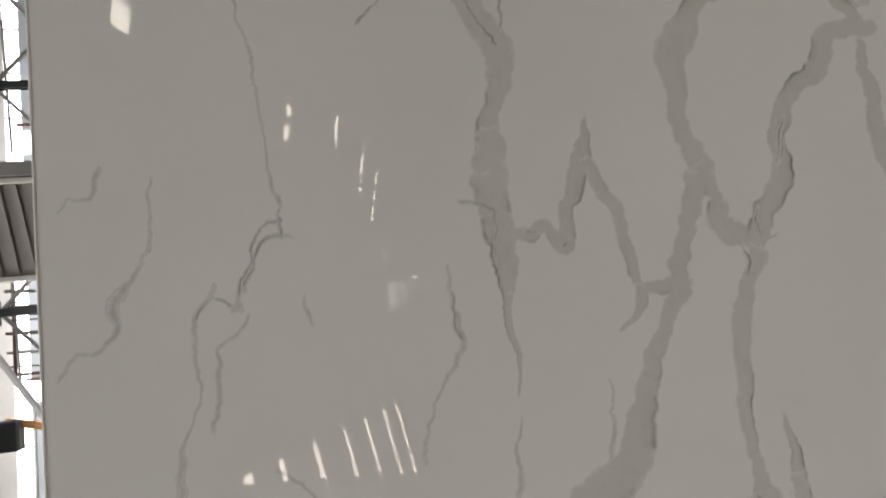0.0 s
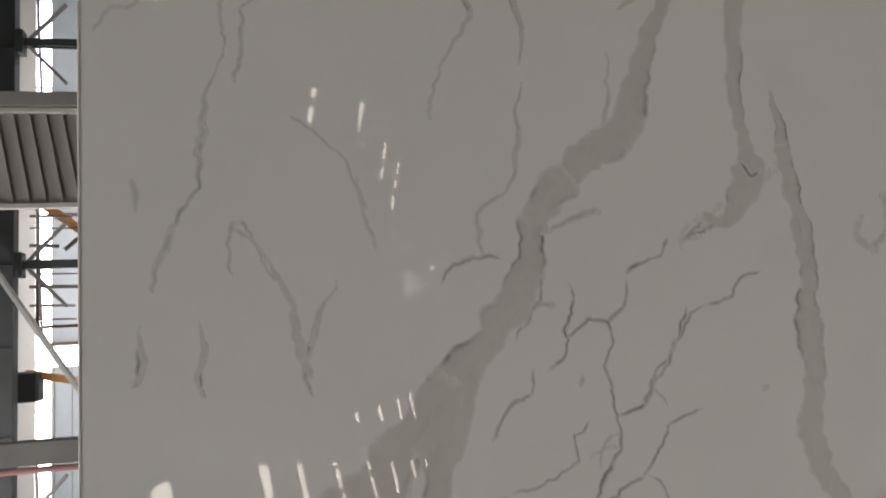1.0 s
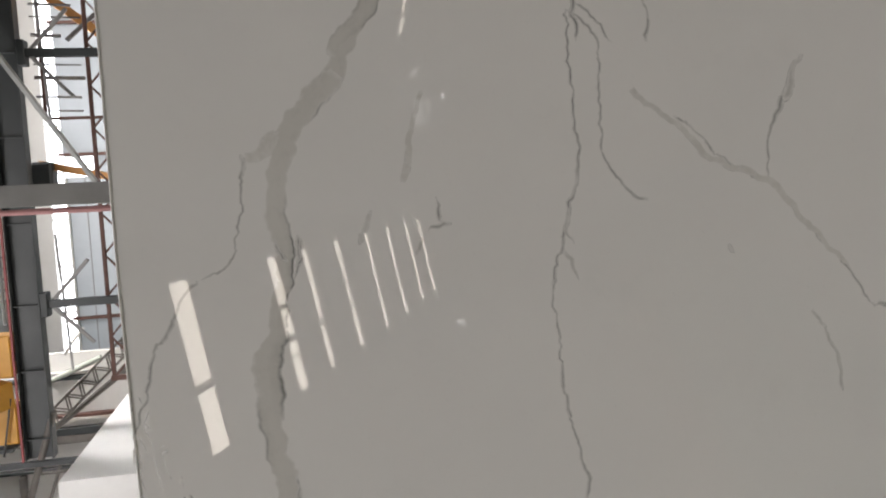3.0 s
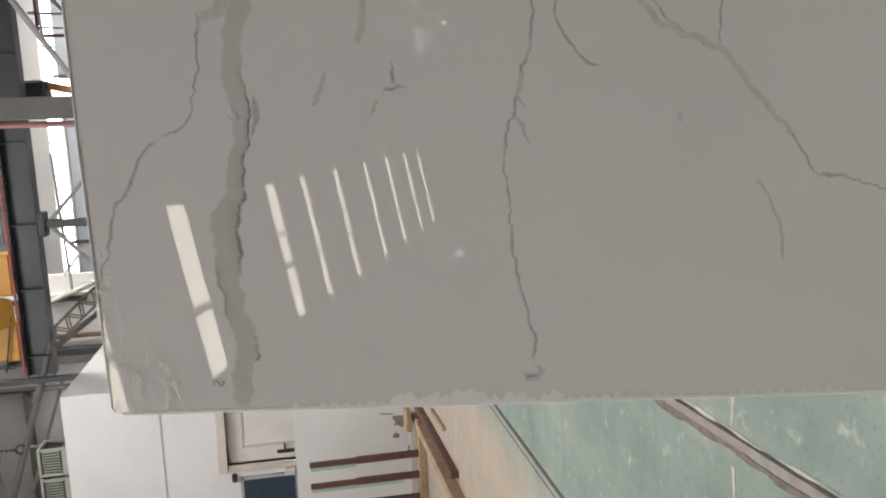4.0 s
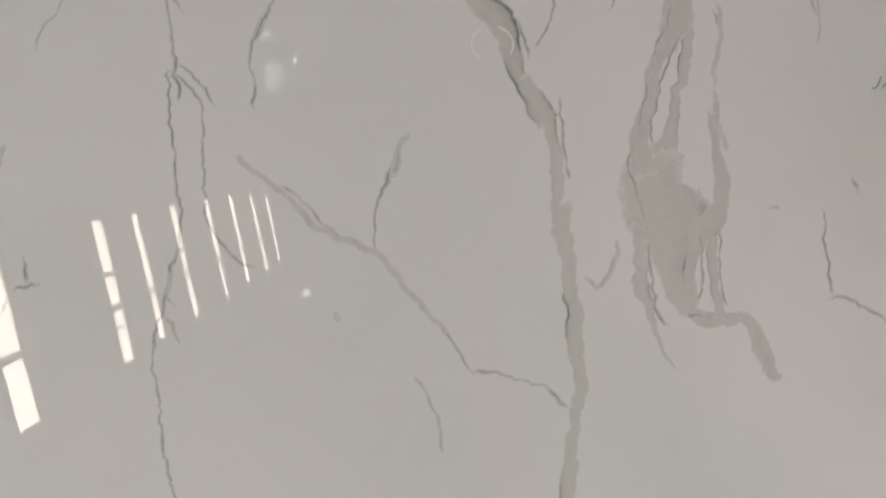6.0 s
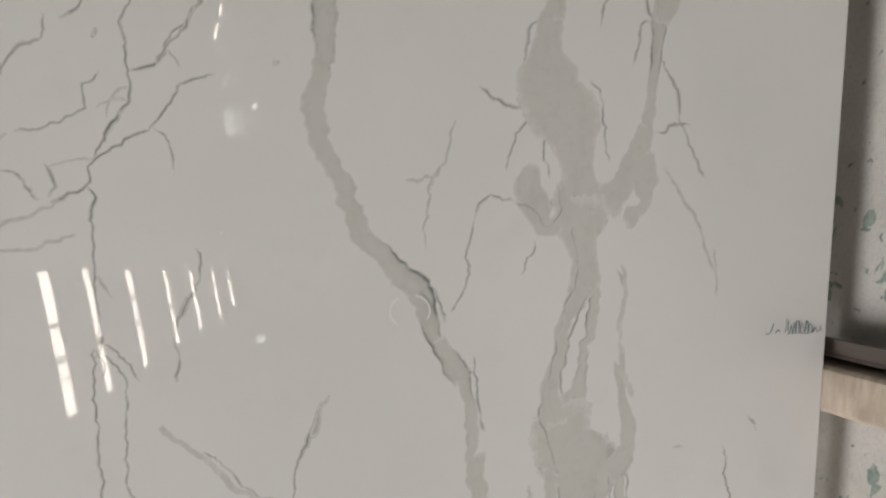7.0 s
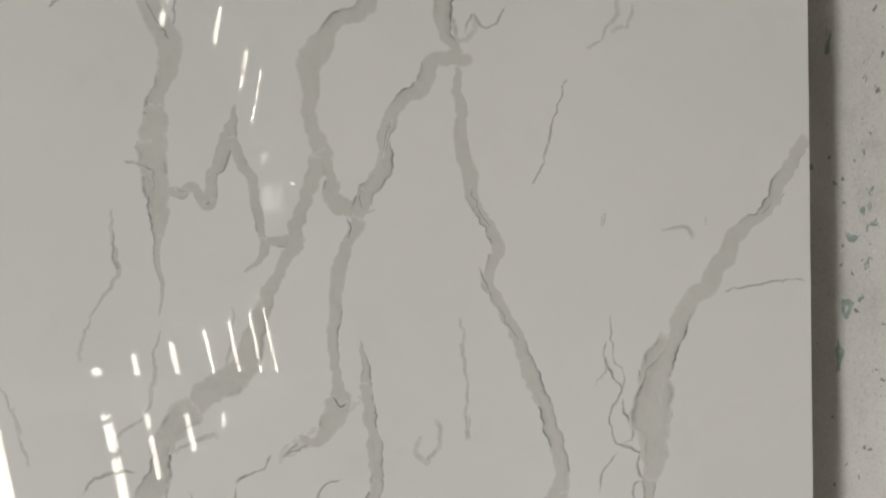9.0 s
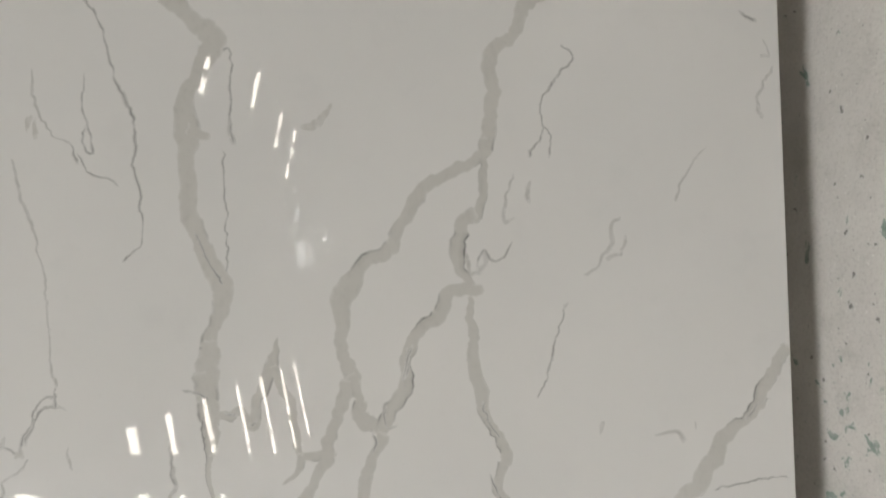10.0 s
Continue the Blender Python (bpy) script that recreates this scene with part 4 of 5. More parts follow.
vein("edge", (0.653, 0.560, 2.8), (0.610, 0.554, 4.0), (0.544, 0.543, 5.2))
vein("soft", (0.416, 0.518, 4.2), (0.404, 0.494, 6.0), (0.438, 0.477, 7.8), (0.468, 0.473, 4.2))
vein("soft", (0.603, 0.755, 4.9), (0.575, 0.768, 7.0), (0.547, 0.773, 9.1))
vein("line", (2.271, 0.449, 3.1), (2.243, 0.425, 4.5), (2.198, 0.461, 5.8), (2.156, 0.487, 3.1), (2.105, 0.484, 4.5), (2.058, 0.509, 5.8))
vein("line", (2.120, 0.487, 2.4), (2.090, 0.469, 3.5), (2.054, 0.478, 4.5))
vein("edge", (2.069, 0.516, 4.9), (2.059, 0.506, 7.0), (2.051, 0.512, 9.1))
vein("soft", (2.025, 0.543, 3.5), (1.962, 0.560, 5.0), (1.934, 0.562, 6.5), (1.942, 0.543, 3.5))
vein("soft", (2.018, 0.510, 5.6), (1.967, 0.518, 8.0))
vein("soft", (1.943, 0.335, 4.2), (1.922, 0.357, 6.0), (1.891, 0.357, 7.8), (1.846, 0.390, 4.2), (1.836, 0.412, 6.0))
vein("soft", (1.912, 0.330, 4.2), (1.876, 0.336, 6.0), (1.861, 0.369, 7.8))
vein("line", (1.781, 0.450, 2.1), (1.741, 0.461, 3.0), (1.662, 0.483, 3.9), (1.609, 0.506, 2.1))
vein("line", (1.781, 0.439, 4.9), (1.771, 0.453, 7.0))
vein("soft", (2.080, 0.160, 2.4), (2.027, 0.201, 3.5), (1.974, 0.230, 4.5))
vein("edge", (2.350, 0.083, 4.9), (2.335, 0.060, 7.0), (2.328, 0.043, 9.1))
vein("soft", (2.298, 0.033, 4.2), (2.266, 0.022, 6.0), (2.260, 0.040, 7.8))
vein("soft", (2.244, 0.012, 4.2), (2.178, 0.049, 6.0), (2.135, 0.045, 7.8))
vein("line", (1.426, 0.167, 2.1), (1.438, 0.111, 3.0), (1.447, 0.050, 3.9), (1.443, 0.010, 2.1))
vein("soft", (1.536, 0.282, 4.9), (1.537, 0.239, 7.0), (1.519, 0.223, 9.1))
vein("line", (1.558, 0.200, 3.5), (1.541, 0.199, 5.0))
vein("soft", (1.541, 0.388, 4.9), (1.565, 0.376, 7.0))
vein("edge", (1.594, 0.044, 4.2), (1.584, 0.072, 6.0), (1.555, 0.101, 7.8))


# marks and flaws on the slab
INK = painted("dark_marker_ink", (0.05, 0.05, 0.05), 0.4, 0.1, 30)
BLUE_INK = painted("blue_green_wax_crayon", (0.16, 0.24, 0.25), 0.6, 0.2, 60)
CHALK = painted("white_wax_crayon", (0.88, 0.88, 0.85), 0.7, 0.05, 40)


def stroke(pts, width, bm=None, deep=-0.0011):
    """A hand-drawn stroke on the slab's face, through points (x, z)."""
    bm = bm or bmesh.new()
    rows = []
    for i, (x, z) in enumerate(pts):
        a, b = Vector(pts[max(i - 1, 0)]), Vector(pts[min(i + 1, len(pts) - 1)])
        d = (b - a).normalized()
        w = width * (0.8 + 0.4 * noise.noise(Vector((x * 90, z * 90, 3.0)))) / 2
        rows.append([bm.verts.new((x - d.y * w * s, deep, z + d.x * w * s)) for s in (-1, 1)])
    for p, q in zip(rows, rows[1:]):
        bm.faces.new((p[0], p[1], q[1], q[0]))
    return bm


part("handwritten_mark", stroke([(0.036, 1.4535), (0.0415, 1.4545), (0.0435, 1.4525), (0.042, 1.4495), (0.0355, 1.4445), (0.0355, 1.4425), (0.042, 1.4405)], 0.0016), INK, slab, "small dark handwritten figure")
scrawl = bmesh.new()
stroke([(0.676, 0.106), (0.674, 0.101), (0.68, 0.096), (0.691, 0.093)], 0.0025, scrawl)
stroke([(0.676, 0.089), (0.681, 0.085), (0.678, 0.081)], 0.0025, scrawl)
z = 0.073
for k in range(9):
    step = 0.0045 + 0.004 * random.random()
    top = 0.684 + 0.013 * random.random()
    foot = 0.6735 + 0.004 * random.random()
    lean = random.uniform(-0.003, 0.003)
    stroke([(foot, z), (0.680, z - 0.3 * step + lean), (top, z - 0.4 * step + lean), (top - 0.002, z - 0.7 * step), (0.681, z - 0.9 * step), (foot + 0.002, z - step)], random.uniform(0.0014, 0.0026), scrawl)
    z -= step
stroke([(0.6745, 0.068), (0.677, 0.050), (0.675, 0.034), (0.679, 0.020)], 0.0018, scrawl)
part("crayon_scrawl", scrawl, BLUE_INK, slab, "illegible blue-green crayon scrawl")
ring = bmesh.new()
for a0, a1 in ((150, 262), (-55, 62)):
    stroke([(0.712 + 0.023 * math.cos(radians(a)) * 0.95, 0.650 + 0.027 * math.sin(radians(a))) for a in range(a0 + 90, a1 + 90, 7)], 0.0026, ring)
part("crayon_ring", ring, CHALK, slab, "broken white crayon ring")

# chipped arris of the short edge
for k in range(46):
    z = 0.62 + 0.0165 * k + 0.006 * noise.noise(Vector((k * 3.1, 0, 0)))
    big = 0.35 + 0.65 * max(0.0, 1 - abs(z - 1.12) / 0.24)
    r = (0.007 + 0.010 * random.random()) * big
    bm = bmesh.new()
    mid = bm.verts.new((0.0005, -0.0006, z))
    arc = [bm.verts.new((0.0004 + r * 1.35 * math.sin(radians(a)) * (0.75 + 0.5 * random.random()), -0.0004, z + r * math.cos(radians(a)))) for a in range(0, 181, 30)]
    for p, q in zip(arc, arc[1:]):
        bm.faces.new((mid, q, p))
    part("chip", bm, LIT_RAW_EDGE, slab)
# raw edge strips; their bright line is in the colour, not lit
part("arris", bar((0.0004, 0.0011, 0.002), (0.0004, 0.0011, HEIGHT - 0.019), 0.0066, 0.003, 0.0013), LIT_RAW_EDGE, slab, "raw sawn edge, coloured whiter for the light it catches")
part("arris", bar((0.008, -0.0004, HEIGHT - 0.0075), (0.36, -0.0004, HEIGHT - 0.0006), 0.0026, 0.002, 0.0005), LIT_RAW_EDGE, slab, "raw sawn edge, coloured whiter for the light it catches")
part("arris", bar((0.36, -0.0004, HEIGHT - 0.0006), (LENGTH, -0.0004, HEIGHT - 0.0006), 0.0022, 0.002, 0.0005), LIT_RAW_EDGE, slab, "raw sawn edge, coloured whiter for the light it catches")

# crumpled film at the corner; highlights on its creases are painted white streaks
def film_mat():
    n = Nodes("clear_plastic_film")
    crease_glint = n.ramp(n.noise(9.0, 2, 0.45, (0.7, 1.0, 2.6), 1.0), (0.484, 0.0), (0.495, 0.95), (0.505, 0.95), (0.516, 0.0))
    cross = n.ramp(n.noise(14.0, 2, 0.4, (0.8, 1.0, 1.9), 0.8), (0.488, 0.0), (0.5, 0.8), (0.512, 0.0))
    keep = n.ramp(n.noise(26.0, 3, 0.5), (0.45, 0.0), (0.55, 1.0))
    cross = n.math("MULTIPLY", cross, keep)
    crease_glint = n.math("MULTIPLY", crease_glint, n.ramp(n.noise(15.0, 3, 0.5), (0.40, 0.0), (0.52, 1.0)))
    crease_glint = n.math("MAXIMUM", crease_glint, cross)
    n.bump(crease_glint, 0.15, 0.003)
    return n.done((0.92, 0.92, 0.90), 0.18, 0.0, Alpha=crease_glint)


bm = bmesh.new()
NF = 30
grid = {}
for i in range(NF + 1):
    for j in range(NF + 1 - i):
        u, v = i / NF, j / NF
        x = 0.003 + 0.235 * u ** 1.0 * (1 - 0.15 * v)
        z = HEIGHT - 0.011 + 0.008 * u - 0.105 * v * (1 - 0.25 * u) - 0.012 * math.sin(u * v * 9)
        q = Vector((x * 24, z * 40, 1.0))
        lift = 0.0016 + 0.005 * abs(noise.noise(q)) + 0.0012 * abs(noise.noise(q * 2.3))
        grid[i, j] = bm.verts.new((x, -lift, z))
for i in range(NF):
    for j in range(NF - i):
        bm.faces.new((grid[i, j], grid[i, j + 1], grid[i + 1, j]))
        if j < NF - i - 1:
            bm.faces.new((grid[i + 1, j], grid[i, j + 1], grid[i + 1, j + 1]))
film = part("film", bm, film_mat(), slab, "crumpled clear plastic film")

# a second slab close behind, five added unseen to block light, and their rack
for k in range(1, 7):
    back = empty("quartz_slab", "plain white quartz slab behind the front one, in a stack added to block light", "stone slab", "slabs stacked on the rack")
    back.matrix_world = SLAB
    y0 = k * (THICK + 0.002)
    part("stone", box((0.02 + 0.012 * k, y0, 0.0), (LENGTH - 0.03 * k, y0 + THICK, HEIGHT - 0.012 - 0.006 * (k % 3)), 0.002), LIT_RAW_EDGE, back)
rack = empty("slab_rack", "steel slab rack on timber sleepers", "rack")
for x in (0.9, 2.4):
    part("upright", bar((x, 0.21, 0.05), (x, 0.47, 1.45), 0.06, 0.06), STEEL_DARK, rack)
    part("brace", bar((x, 0.46, 1.40), (x, 1.05, 0.08), 0.05, 0.05), STEEL_DARK, rack)
    part("foot", bar((x, 0.16, 0.03), (x, 1.15, 0.03), 0.06, 0.06), STEEL_DARK, rack)
part("rail", bar((0.7, 0.20, 0.04), (2.6, 0.20, 0.04), 0.06, 0.08), STEEL_DARK, rack)
for x in (0.588, 2.6):
    sl = tagged(link_mesh("timber_sleeper", box((x - 0.036, -0.34, 0.0), (x + 0.036, 0.42, 0.088), 0.006), SLEEPER), "rough sawn timber sleeper under the slab", "timber", "sleepers under the slab")
angle = bmesh.new()
add_box(angle, (0.634, -0.34, 0.0), (0.640, 0.10, 0.062), 0.001)
add_box(angle, (0.640, -0.34, 0.056), (0.664, 0.10, 0.062), 0.001)
tagged(link_mesh("steel_angle", angle, painted("worn_brown_steel", (0.10, 0.078, 0.065), 0.45, 0.4, 14.0)), "rusty steel angle lying beside the sleeper", "steel angle")

# ---------------------------------------------------------------- floor rails
def ragged_strip(x0, x1, y0, y1, z, rag, step=0.05):
    bm = bmesh.new()
    last = None
    n = int((y1 - y0) / step)
    for i in range(n + 1):
        y = y0 + (y1 - y0) * i / n
        q = Vector((x0 * 7, y * 9, 0.5))
        a = x0 + rag * noise.noise(q) + rag * 0.6 * noise.noise(q * 3.7)
        b = x1 + rag * noise.noise(q + Vector((50, 0, 0)))
        row = [bm.verts.new(c) for c in ((a, y, 0.0005), (a + 0.002, y, z), (b - 0.002, y, z), (b, y, 0.0005))]
        if last:
            for k in range(3):
                bm.faces.new((last[k], last[k + 1], row[k + 1], row[k]))
        last = row
    bmesh.ops.recalc_face_normals(bm, faces=bm.faces[:])
    if bm.faces[len(bm.faces) // 2].normal.z < 0:
        bmesh.ops.reverse_faces(bm, faces=bm.faces[:])
    return bm


GROUT = painted("crumbled_brown_grout", (0.20, 0.165, 0.14), 0.9, 0.55, 22.0, bump=0.5)
RAIL_STEEL = painted("dull_rail_steel", (0.30, 0.27, 0.245), 0.7, 0.4, 14.0)
# dark strips laid on the solid floor for slot and groove
SLOT = painted("dark_slot", (0.06, 0.06, 0.055), 0.8, 0.3, 12.0)
PALE_GROUT = painted("pale_mortar_edge", (0.52, 0.50, 0.45), 0.85, 0.3, 20.0)
rail = empty("floor_rail", "steel rail set flush in the green floor", "rail")
# it runs a little askew to the hall
rail.matrix_world = pose(0.085, 0, 0, 0, 0, 2.50)
part("grout", ragged_strip(-0.792, -0.760, -6, 17.5, 0.004, 0.018), GROUT, rail, "crumbling brown grout")
part("rail_head", ragged_strip(-0.760, -0.724, -6, 17.5, 0.010, 0.0), RAIL_STEEL, rail)
part("slot", ragged_strip(-0.724, -0.716, -6, 17.5, 0.003, 0.0), SLOT, rail)
part("mortar_edge", ragged_strip(-0.716, -0.706, -6, 17.5, 0.004, 0.012), PALE_GROUT, rail)
groove = empty("floor_groove", "narrow dark groove across the floor", "groove", kind="structure")
part("groove_bed", ragged_strip(-1.80, -1.765, -6, 17.5, 0.003, 0.002), SLOT, groove)
part("groove_line", ragged_strip(-1.85, -1.842, -6, 17.5, 0.003, 0.003), SLOT, groove)

for x, y, long, turn in ((-0.57, 1.47, 0.11, 88), (-0.815, 1.455, 0.14, 97)):
    bm = ragged_strip(-0.011, 0.011, 0.0, long, 0.003, 0.010, 0.02)
    tagged(link_mesh("floor_crack", bm, PALE_GROUT), "pale mortar-filled crack in the green floor", "crack", kind="structure").matrix_world = pose(x, y, 0, 0, 0, turn)

# ---------------------------------------------------------------- office cabin
CY = 8.82
cabin = empty("office_cabin", "white-painted office cabin inside the hall", "cabin")
cb = bmesh.new()
add_box(cb, (-12, CY, 0), (-4.0, CY + 0.15, 4.30))
add_box(cb, (-4.0, CY, 2.48), (-2.98, CY + 0.15, 4.30))
add_box(cb, (-2.98, CY, 0), (-2.82, CY + 0.15, 4.30))
part("wall", cb, WHITE_WALL, cabin)
part("side_wall", box((-2.97, CY + 0.15, 0), (-2.82, 17.0, 4.30)), WHITE_WALL, cabin)
part("roof", box((-12, CY + 0.15, 4.13), (-2.97, 17.0, 4.29)), WHITE_WALL, cabin)
part("wall_joint", box((-12, CY - 0.006, 3.175), (-2.82, CY + 0.001, 3.195)), STEEL_PALE, cabin, "grey joint between wall sheets")
part("back_room", box((-5.2, 10.3, 0), (-2.99, 10.4, 4.1)), DOOR_WHITE, cabin)
door = part("door", box((-3.93, CY + 0.05, 0.02), (-3.0, CY + 0.09, 2.42), 0.004), DOOR_WHITE, cabin, "white panelled door")
for z0, z1 in ((0.2, 1.05), (1.32, 2.24)):
    m = bmesh.new()
    for lo, hi in (((-3.74, z0), (-3.71, z1)), ((-3.21, z0), (-3.18, z1)), ((-3.74, z0), (-3.18, z0 + 0.03)), ((-3.74, z1 - 0.03), (-3.18, z1))):
        add_box(m, (lo[0], CY + 0.036, lo[1]), (hi[0], CY + 0.052, hi[1]), 0.004)
    part("moulding", m, TRIM, door)
h = bmesh.new()
add_box(h, (-3.86, CY + 0.035, 1.58), (-3.81, CY + 0.05, 1.80), 0.004)
tube((-3.835, CY + 0.02, 1.70), (-3.72, CY + 0.02, 1.70), 0.011, h)
part("door_handle", h, BLACK, door, "black lever handle")
for lo, hi in (((-4.03, 0.0), (-3.93, 2.42)), ((-3.0, 0.0), (-2.9, 2.42)), ((-4.03, 2.42), (-2.9, 2.54))):
    t = box((lo[0], CY - 0.035, lo[1]), (hi[0], CY - 0.002, hi[1]), 0.008)
    add_box(t, (lo[0] + 0.025, CY - 0.048, lo[1]), (hi[0] - 0.025, CY - 0.034, hi[1] - 0.02), 0.005)
    part("door_frame", t, TRIM, cabin, "cream moulded door frame")

partition = empty("partition", "low white partition with peeling paint", "partition")
part("panel", box((-12, 8.70, 0), (-3.06, 8.77, 1.565), 0.006), WHITE_WALL, partition)
part("skirting", box((-12, 8.66, 0), (-3.2, 8.698, 0.09), 0.006), TRIM, partition)
for cx, cz, rx, rz, seed in ((-3.52, 0.16, 0.10, 0.17, 1.0), (-3.72, 0.26, 0.05, 0.06, 5.0), (-3.95, 0.08, 0.09, 0.07, 9.0)):
    bm = bmesh.new()
    c = bm.verts.new((cx, 8.696, cz))
    rim = []
    for k in range(28):
        a = k / 28 * math.tau
        r = 0.75 + 0.6 * noise.noise(Vector((math.cos(a) * 1.9, math.sin(a) * 1.9, seed)))
        rim.append(bm.verts.new((cx + rx * r * math.cos(a), 8.697, max(0.004, cz + rz * r * math.sin(a)))))
    for p, q in zip(rim, rim[1:] + rim[:1]):
        bm.faces.new((c, p, q))
    part("peeled_patch", bm, PEELED, partition, "bare brown patch where paint has peeled")
part("scratch", bar((-3.42, 8.694, 0.29), (-3.40, 8.694, 0.47), 0.012, 0.006, 0.001), BLACK, partition)

board = empty("notice_board", "dark blue notice board on the white wall", "notice board")
part("panel", box((-5.0, CY - 0.03, 1.60), (-4.12, CY - 0.003, 2.24), 0.004), BOARD, board)
for lo, hi in (((-5.02, 1.58), (-4.98, 2.27)), ((-4.14, 1.58), (-4.10, 2.27)), ((-5.02, 2.24), (-4.10, 2.28))):
    part("edge", box((lo[0], CY - 0.04, lo[1]), (hi[0], CY - 0.002, hi[1]), 0.003), STEEL_PALE, board)
for k in range(5):
    part("illegible_line", box((-4.92, CY - 0.034, 1.72 + 0.1 * k), (-4.25 - 0.07 * (k % 3), CY - 0.0302, 1.735 + 0.1 * k)), STEEL_DARK, board)
tagged(link_mesh("wall_bracket", box((-4.12, CY - 0.09, 1.58), (-4.02, CY - 0.003, 1.72), 0.006), TRIM), "small cream bracket on the wall", "bracket")
tagged(link_mesh("wall_switch", box((-4.16, CY - 0.03, 2.32), (-4.05, CY - 0.003, 2.38), 0.005), BLACK), "small dark switch on the white wall", "switch")

# rack of upright posts before the partition
post_rack = empty("post_rack", "rusty steel post rack on a timber base", "rack")
for k, x in enumerate((-3.63, -3.90, -4.19, -4.48)):
    p = part("post", bar((x, 7.9, 0.05), (x, 7.9, 1.40), 0.055, 0.05), RUST, post_rack)
    part("sleeve", bar((x, 7.9, 0.05), (x, 7.9, 0.86), 0.072, 0.066), RUST, post_rack)
    part("pad", bar((x - 0.05, 7.885, 0.86 if k == 0 else 0.3), (x - 0.05, 7.885, 1.39), 0.04, 0.04), MINT, post_rack, "mint rubber pad")
part("base_beam", bar((-3.30, 8.3, 0.06), (-3.15, 5.4, 0.06), 0.10, 0.12, 0.008), WOOD, post_rack, "old timber base beam")
part("base_channel", bar((-3.17, 8.4, 0.04), (-3.02, 6.0, 0.04), 0.07, 0.08, 0.006), RUST, post_rack)
part("cross_beam", bar((-4.9, 7.9, 0.05), (-3.2, 7.9, 0.05), 0.12, 0.1, 0.008), WOOD, post_rack, "old timber cross beam")
part("block", box((-3.40, 8.0, 0.15), (-3.15, 8.25, 0.22), 0.01), WOOD, post_rack)
tagged(link_mesh("timber_offcut", bar((-2.86, 7.3, 0.02), (-2.80, 6.6, 0.02), 0.04, 0.04, 0.006), WOOD), "short bent timber offcut on the floor", "timber")

# ---------------------------------------------------------------- things on the cabin roof
def louvred_box(name, x, y, z):
    ob = empty(name, "pale green louvred metal box on the cabin roof", "metal box", "boxes on the cabin roof")
    b = bmesh.new()
    add_box(b, (-0.26, -0.2, 0.0), (0.26, 0.2, 0.10), 0.01)
    for lo, hi in (((-0.26, -0.2), (-0.22, -0.16)), ((0.22, -0.2), (0.26, -0.16)), ((-0.26, 0.16), (-0.22, 0.2)), ((0.22, 0.16), (0.26, 0.2))):
        add_box(b, (*lo, 0.10), (*hi, 0.40))
    add_box(b, (-0.26, 0.19, 0.1), (0.26, 0.2, 0.40))
    add_box(b, (-0.27, -0.21, 0.38), (0.27, 0.21, 0.42), 0.008)
    part("case", b, BOX_MAT, ob)
    # black block stands in for the shade inside the open case
    part("inner_shade", box((-0.20, -0.14, 0.1), (0.20, 0.14, 0.37)), BLACK, ob)
    for k in range(9):
        part("louvre", box((-0.22 + 0.052 * k, -0.205, 0.12), (-0.20 + 0.052 * k, -0.195, 0.36)), BOX_MAT, ob)
    ob.location = (x, y, z)
    ob.scale = (0.68, 0.8, 0.85)
    return ob


louvred_box("louvred_box", -3.67, 9.05, 4.30)
louvred_box("louvred_box", -4.06, 9.05, 4.30)
handrail = empty("handrail", "thin rusty handrail sloping over the cabin", "handrail")
part("tube", tube((-2.28, 10.0, 4.63), (-4.6, 10.0, 5.40), 0.045), LATTICE, handrail)
part("tube", tube((-2.98, 10.1, 4.62), (-4.6, 10.1, 5.18), 0.022), LATTICE, handrail)
for x in (-3.1, -3.9):
    part("stanchion", tube((x, 10.05, 4.28), (x, 10.05, 4.63 + 0.332 * (-2.28 - x)), 0.022), LATTICE, handrail)
dark_post = tagged(link_mesh("roof_post", bar((-2.93, 9.95, 4.28), (-2.93, 9.95, 8.2), 0.07, 0.09), STEEL_DARK), "dark steel post standing on the cabin roof", "post")
hoist = empty("chain_hook", "dark lifting hook on a chain", "hook")
for k in range(6):
    bm = bmesh.new()
    bmesh.ops.create_icosphere(bm, subdivisions=1, radius=0.03)
    bmesh.ops.scale(bm, vec=(0.8, 0.5, 1.3), verts=bm.verts[:])
    bmesh.ops.translate(bm, vec=(-3.74, 9.6, 5.18 + 0.065 * k), verts=bm.verts[:])
    part("chain_link", bm, STEEL_DARK, hoist)
bm = bmesh.new()
for k in range(9):
    a0, a1 = radians(-60 + 30 * k), radians(-30 + 30 * k)
    tube((-3.74 + 0.06 * math.cos(a0), 9.6, 5.08 + 0.06 * math.sin(a0)), (-3.74 + 0.06 * math.cos(a1), 9.6, 5.08 + 0.06 * math.sin(a1)), 0.018, bm, 6)
part("hook", bm, STEEL_DARK, hoist)
part("trolley", box((-3.9, 9.5, 5.55), (-3.6, 9.7, 5.7), 0.02), STEEL_DARK, hoist)
part("beam", bar((-16, 9.6, 5.76), (-3.0, 9.6, 5.76), 0.1, 0.12), STEEL_DARK, hoist)

# ---------------------------------------------------------------- hall frame behind the slab
column = empty("column", "grey painted steel column with a pink pipe", "column", "hall columns")
part("shaft", ibeam((0.515, 5.05, 0), (0.515, 5.05, 8.2), 0.2, 0.15), STEEL_GREY, column)
part("flange_plate", box((0.44, 4.945, 2.6), (0.59, 4.952, 2.62)), STEEL_PALE, column)
part("pipe", tube((0.405, 5.0, 0), (0.405, 5.0, 8.2), 0.022), PINK, column)
for z in (2.4, 3.6, 4.8):
    part("clamp", box((0.38, 4.97, z), (0.45, 5.03, z + 0.03), 0.003), RUST, column)

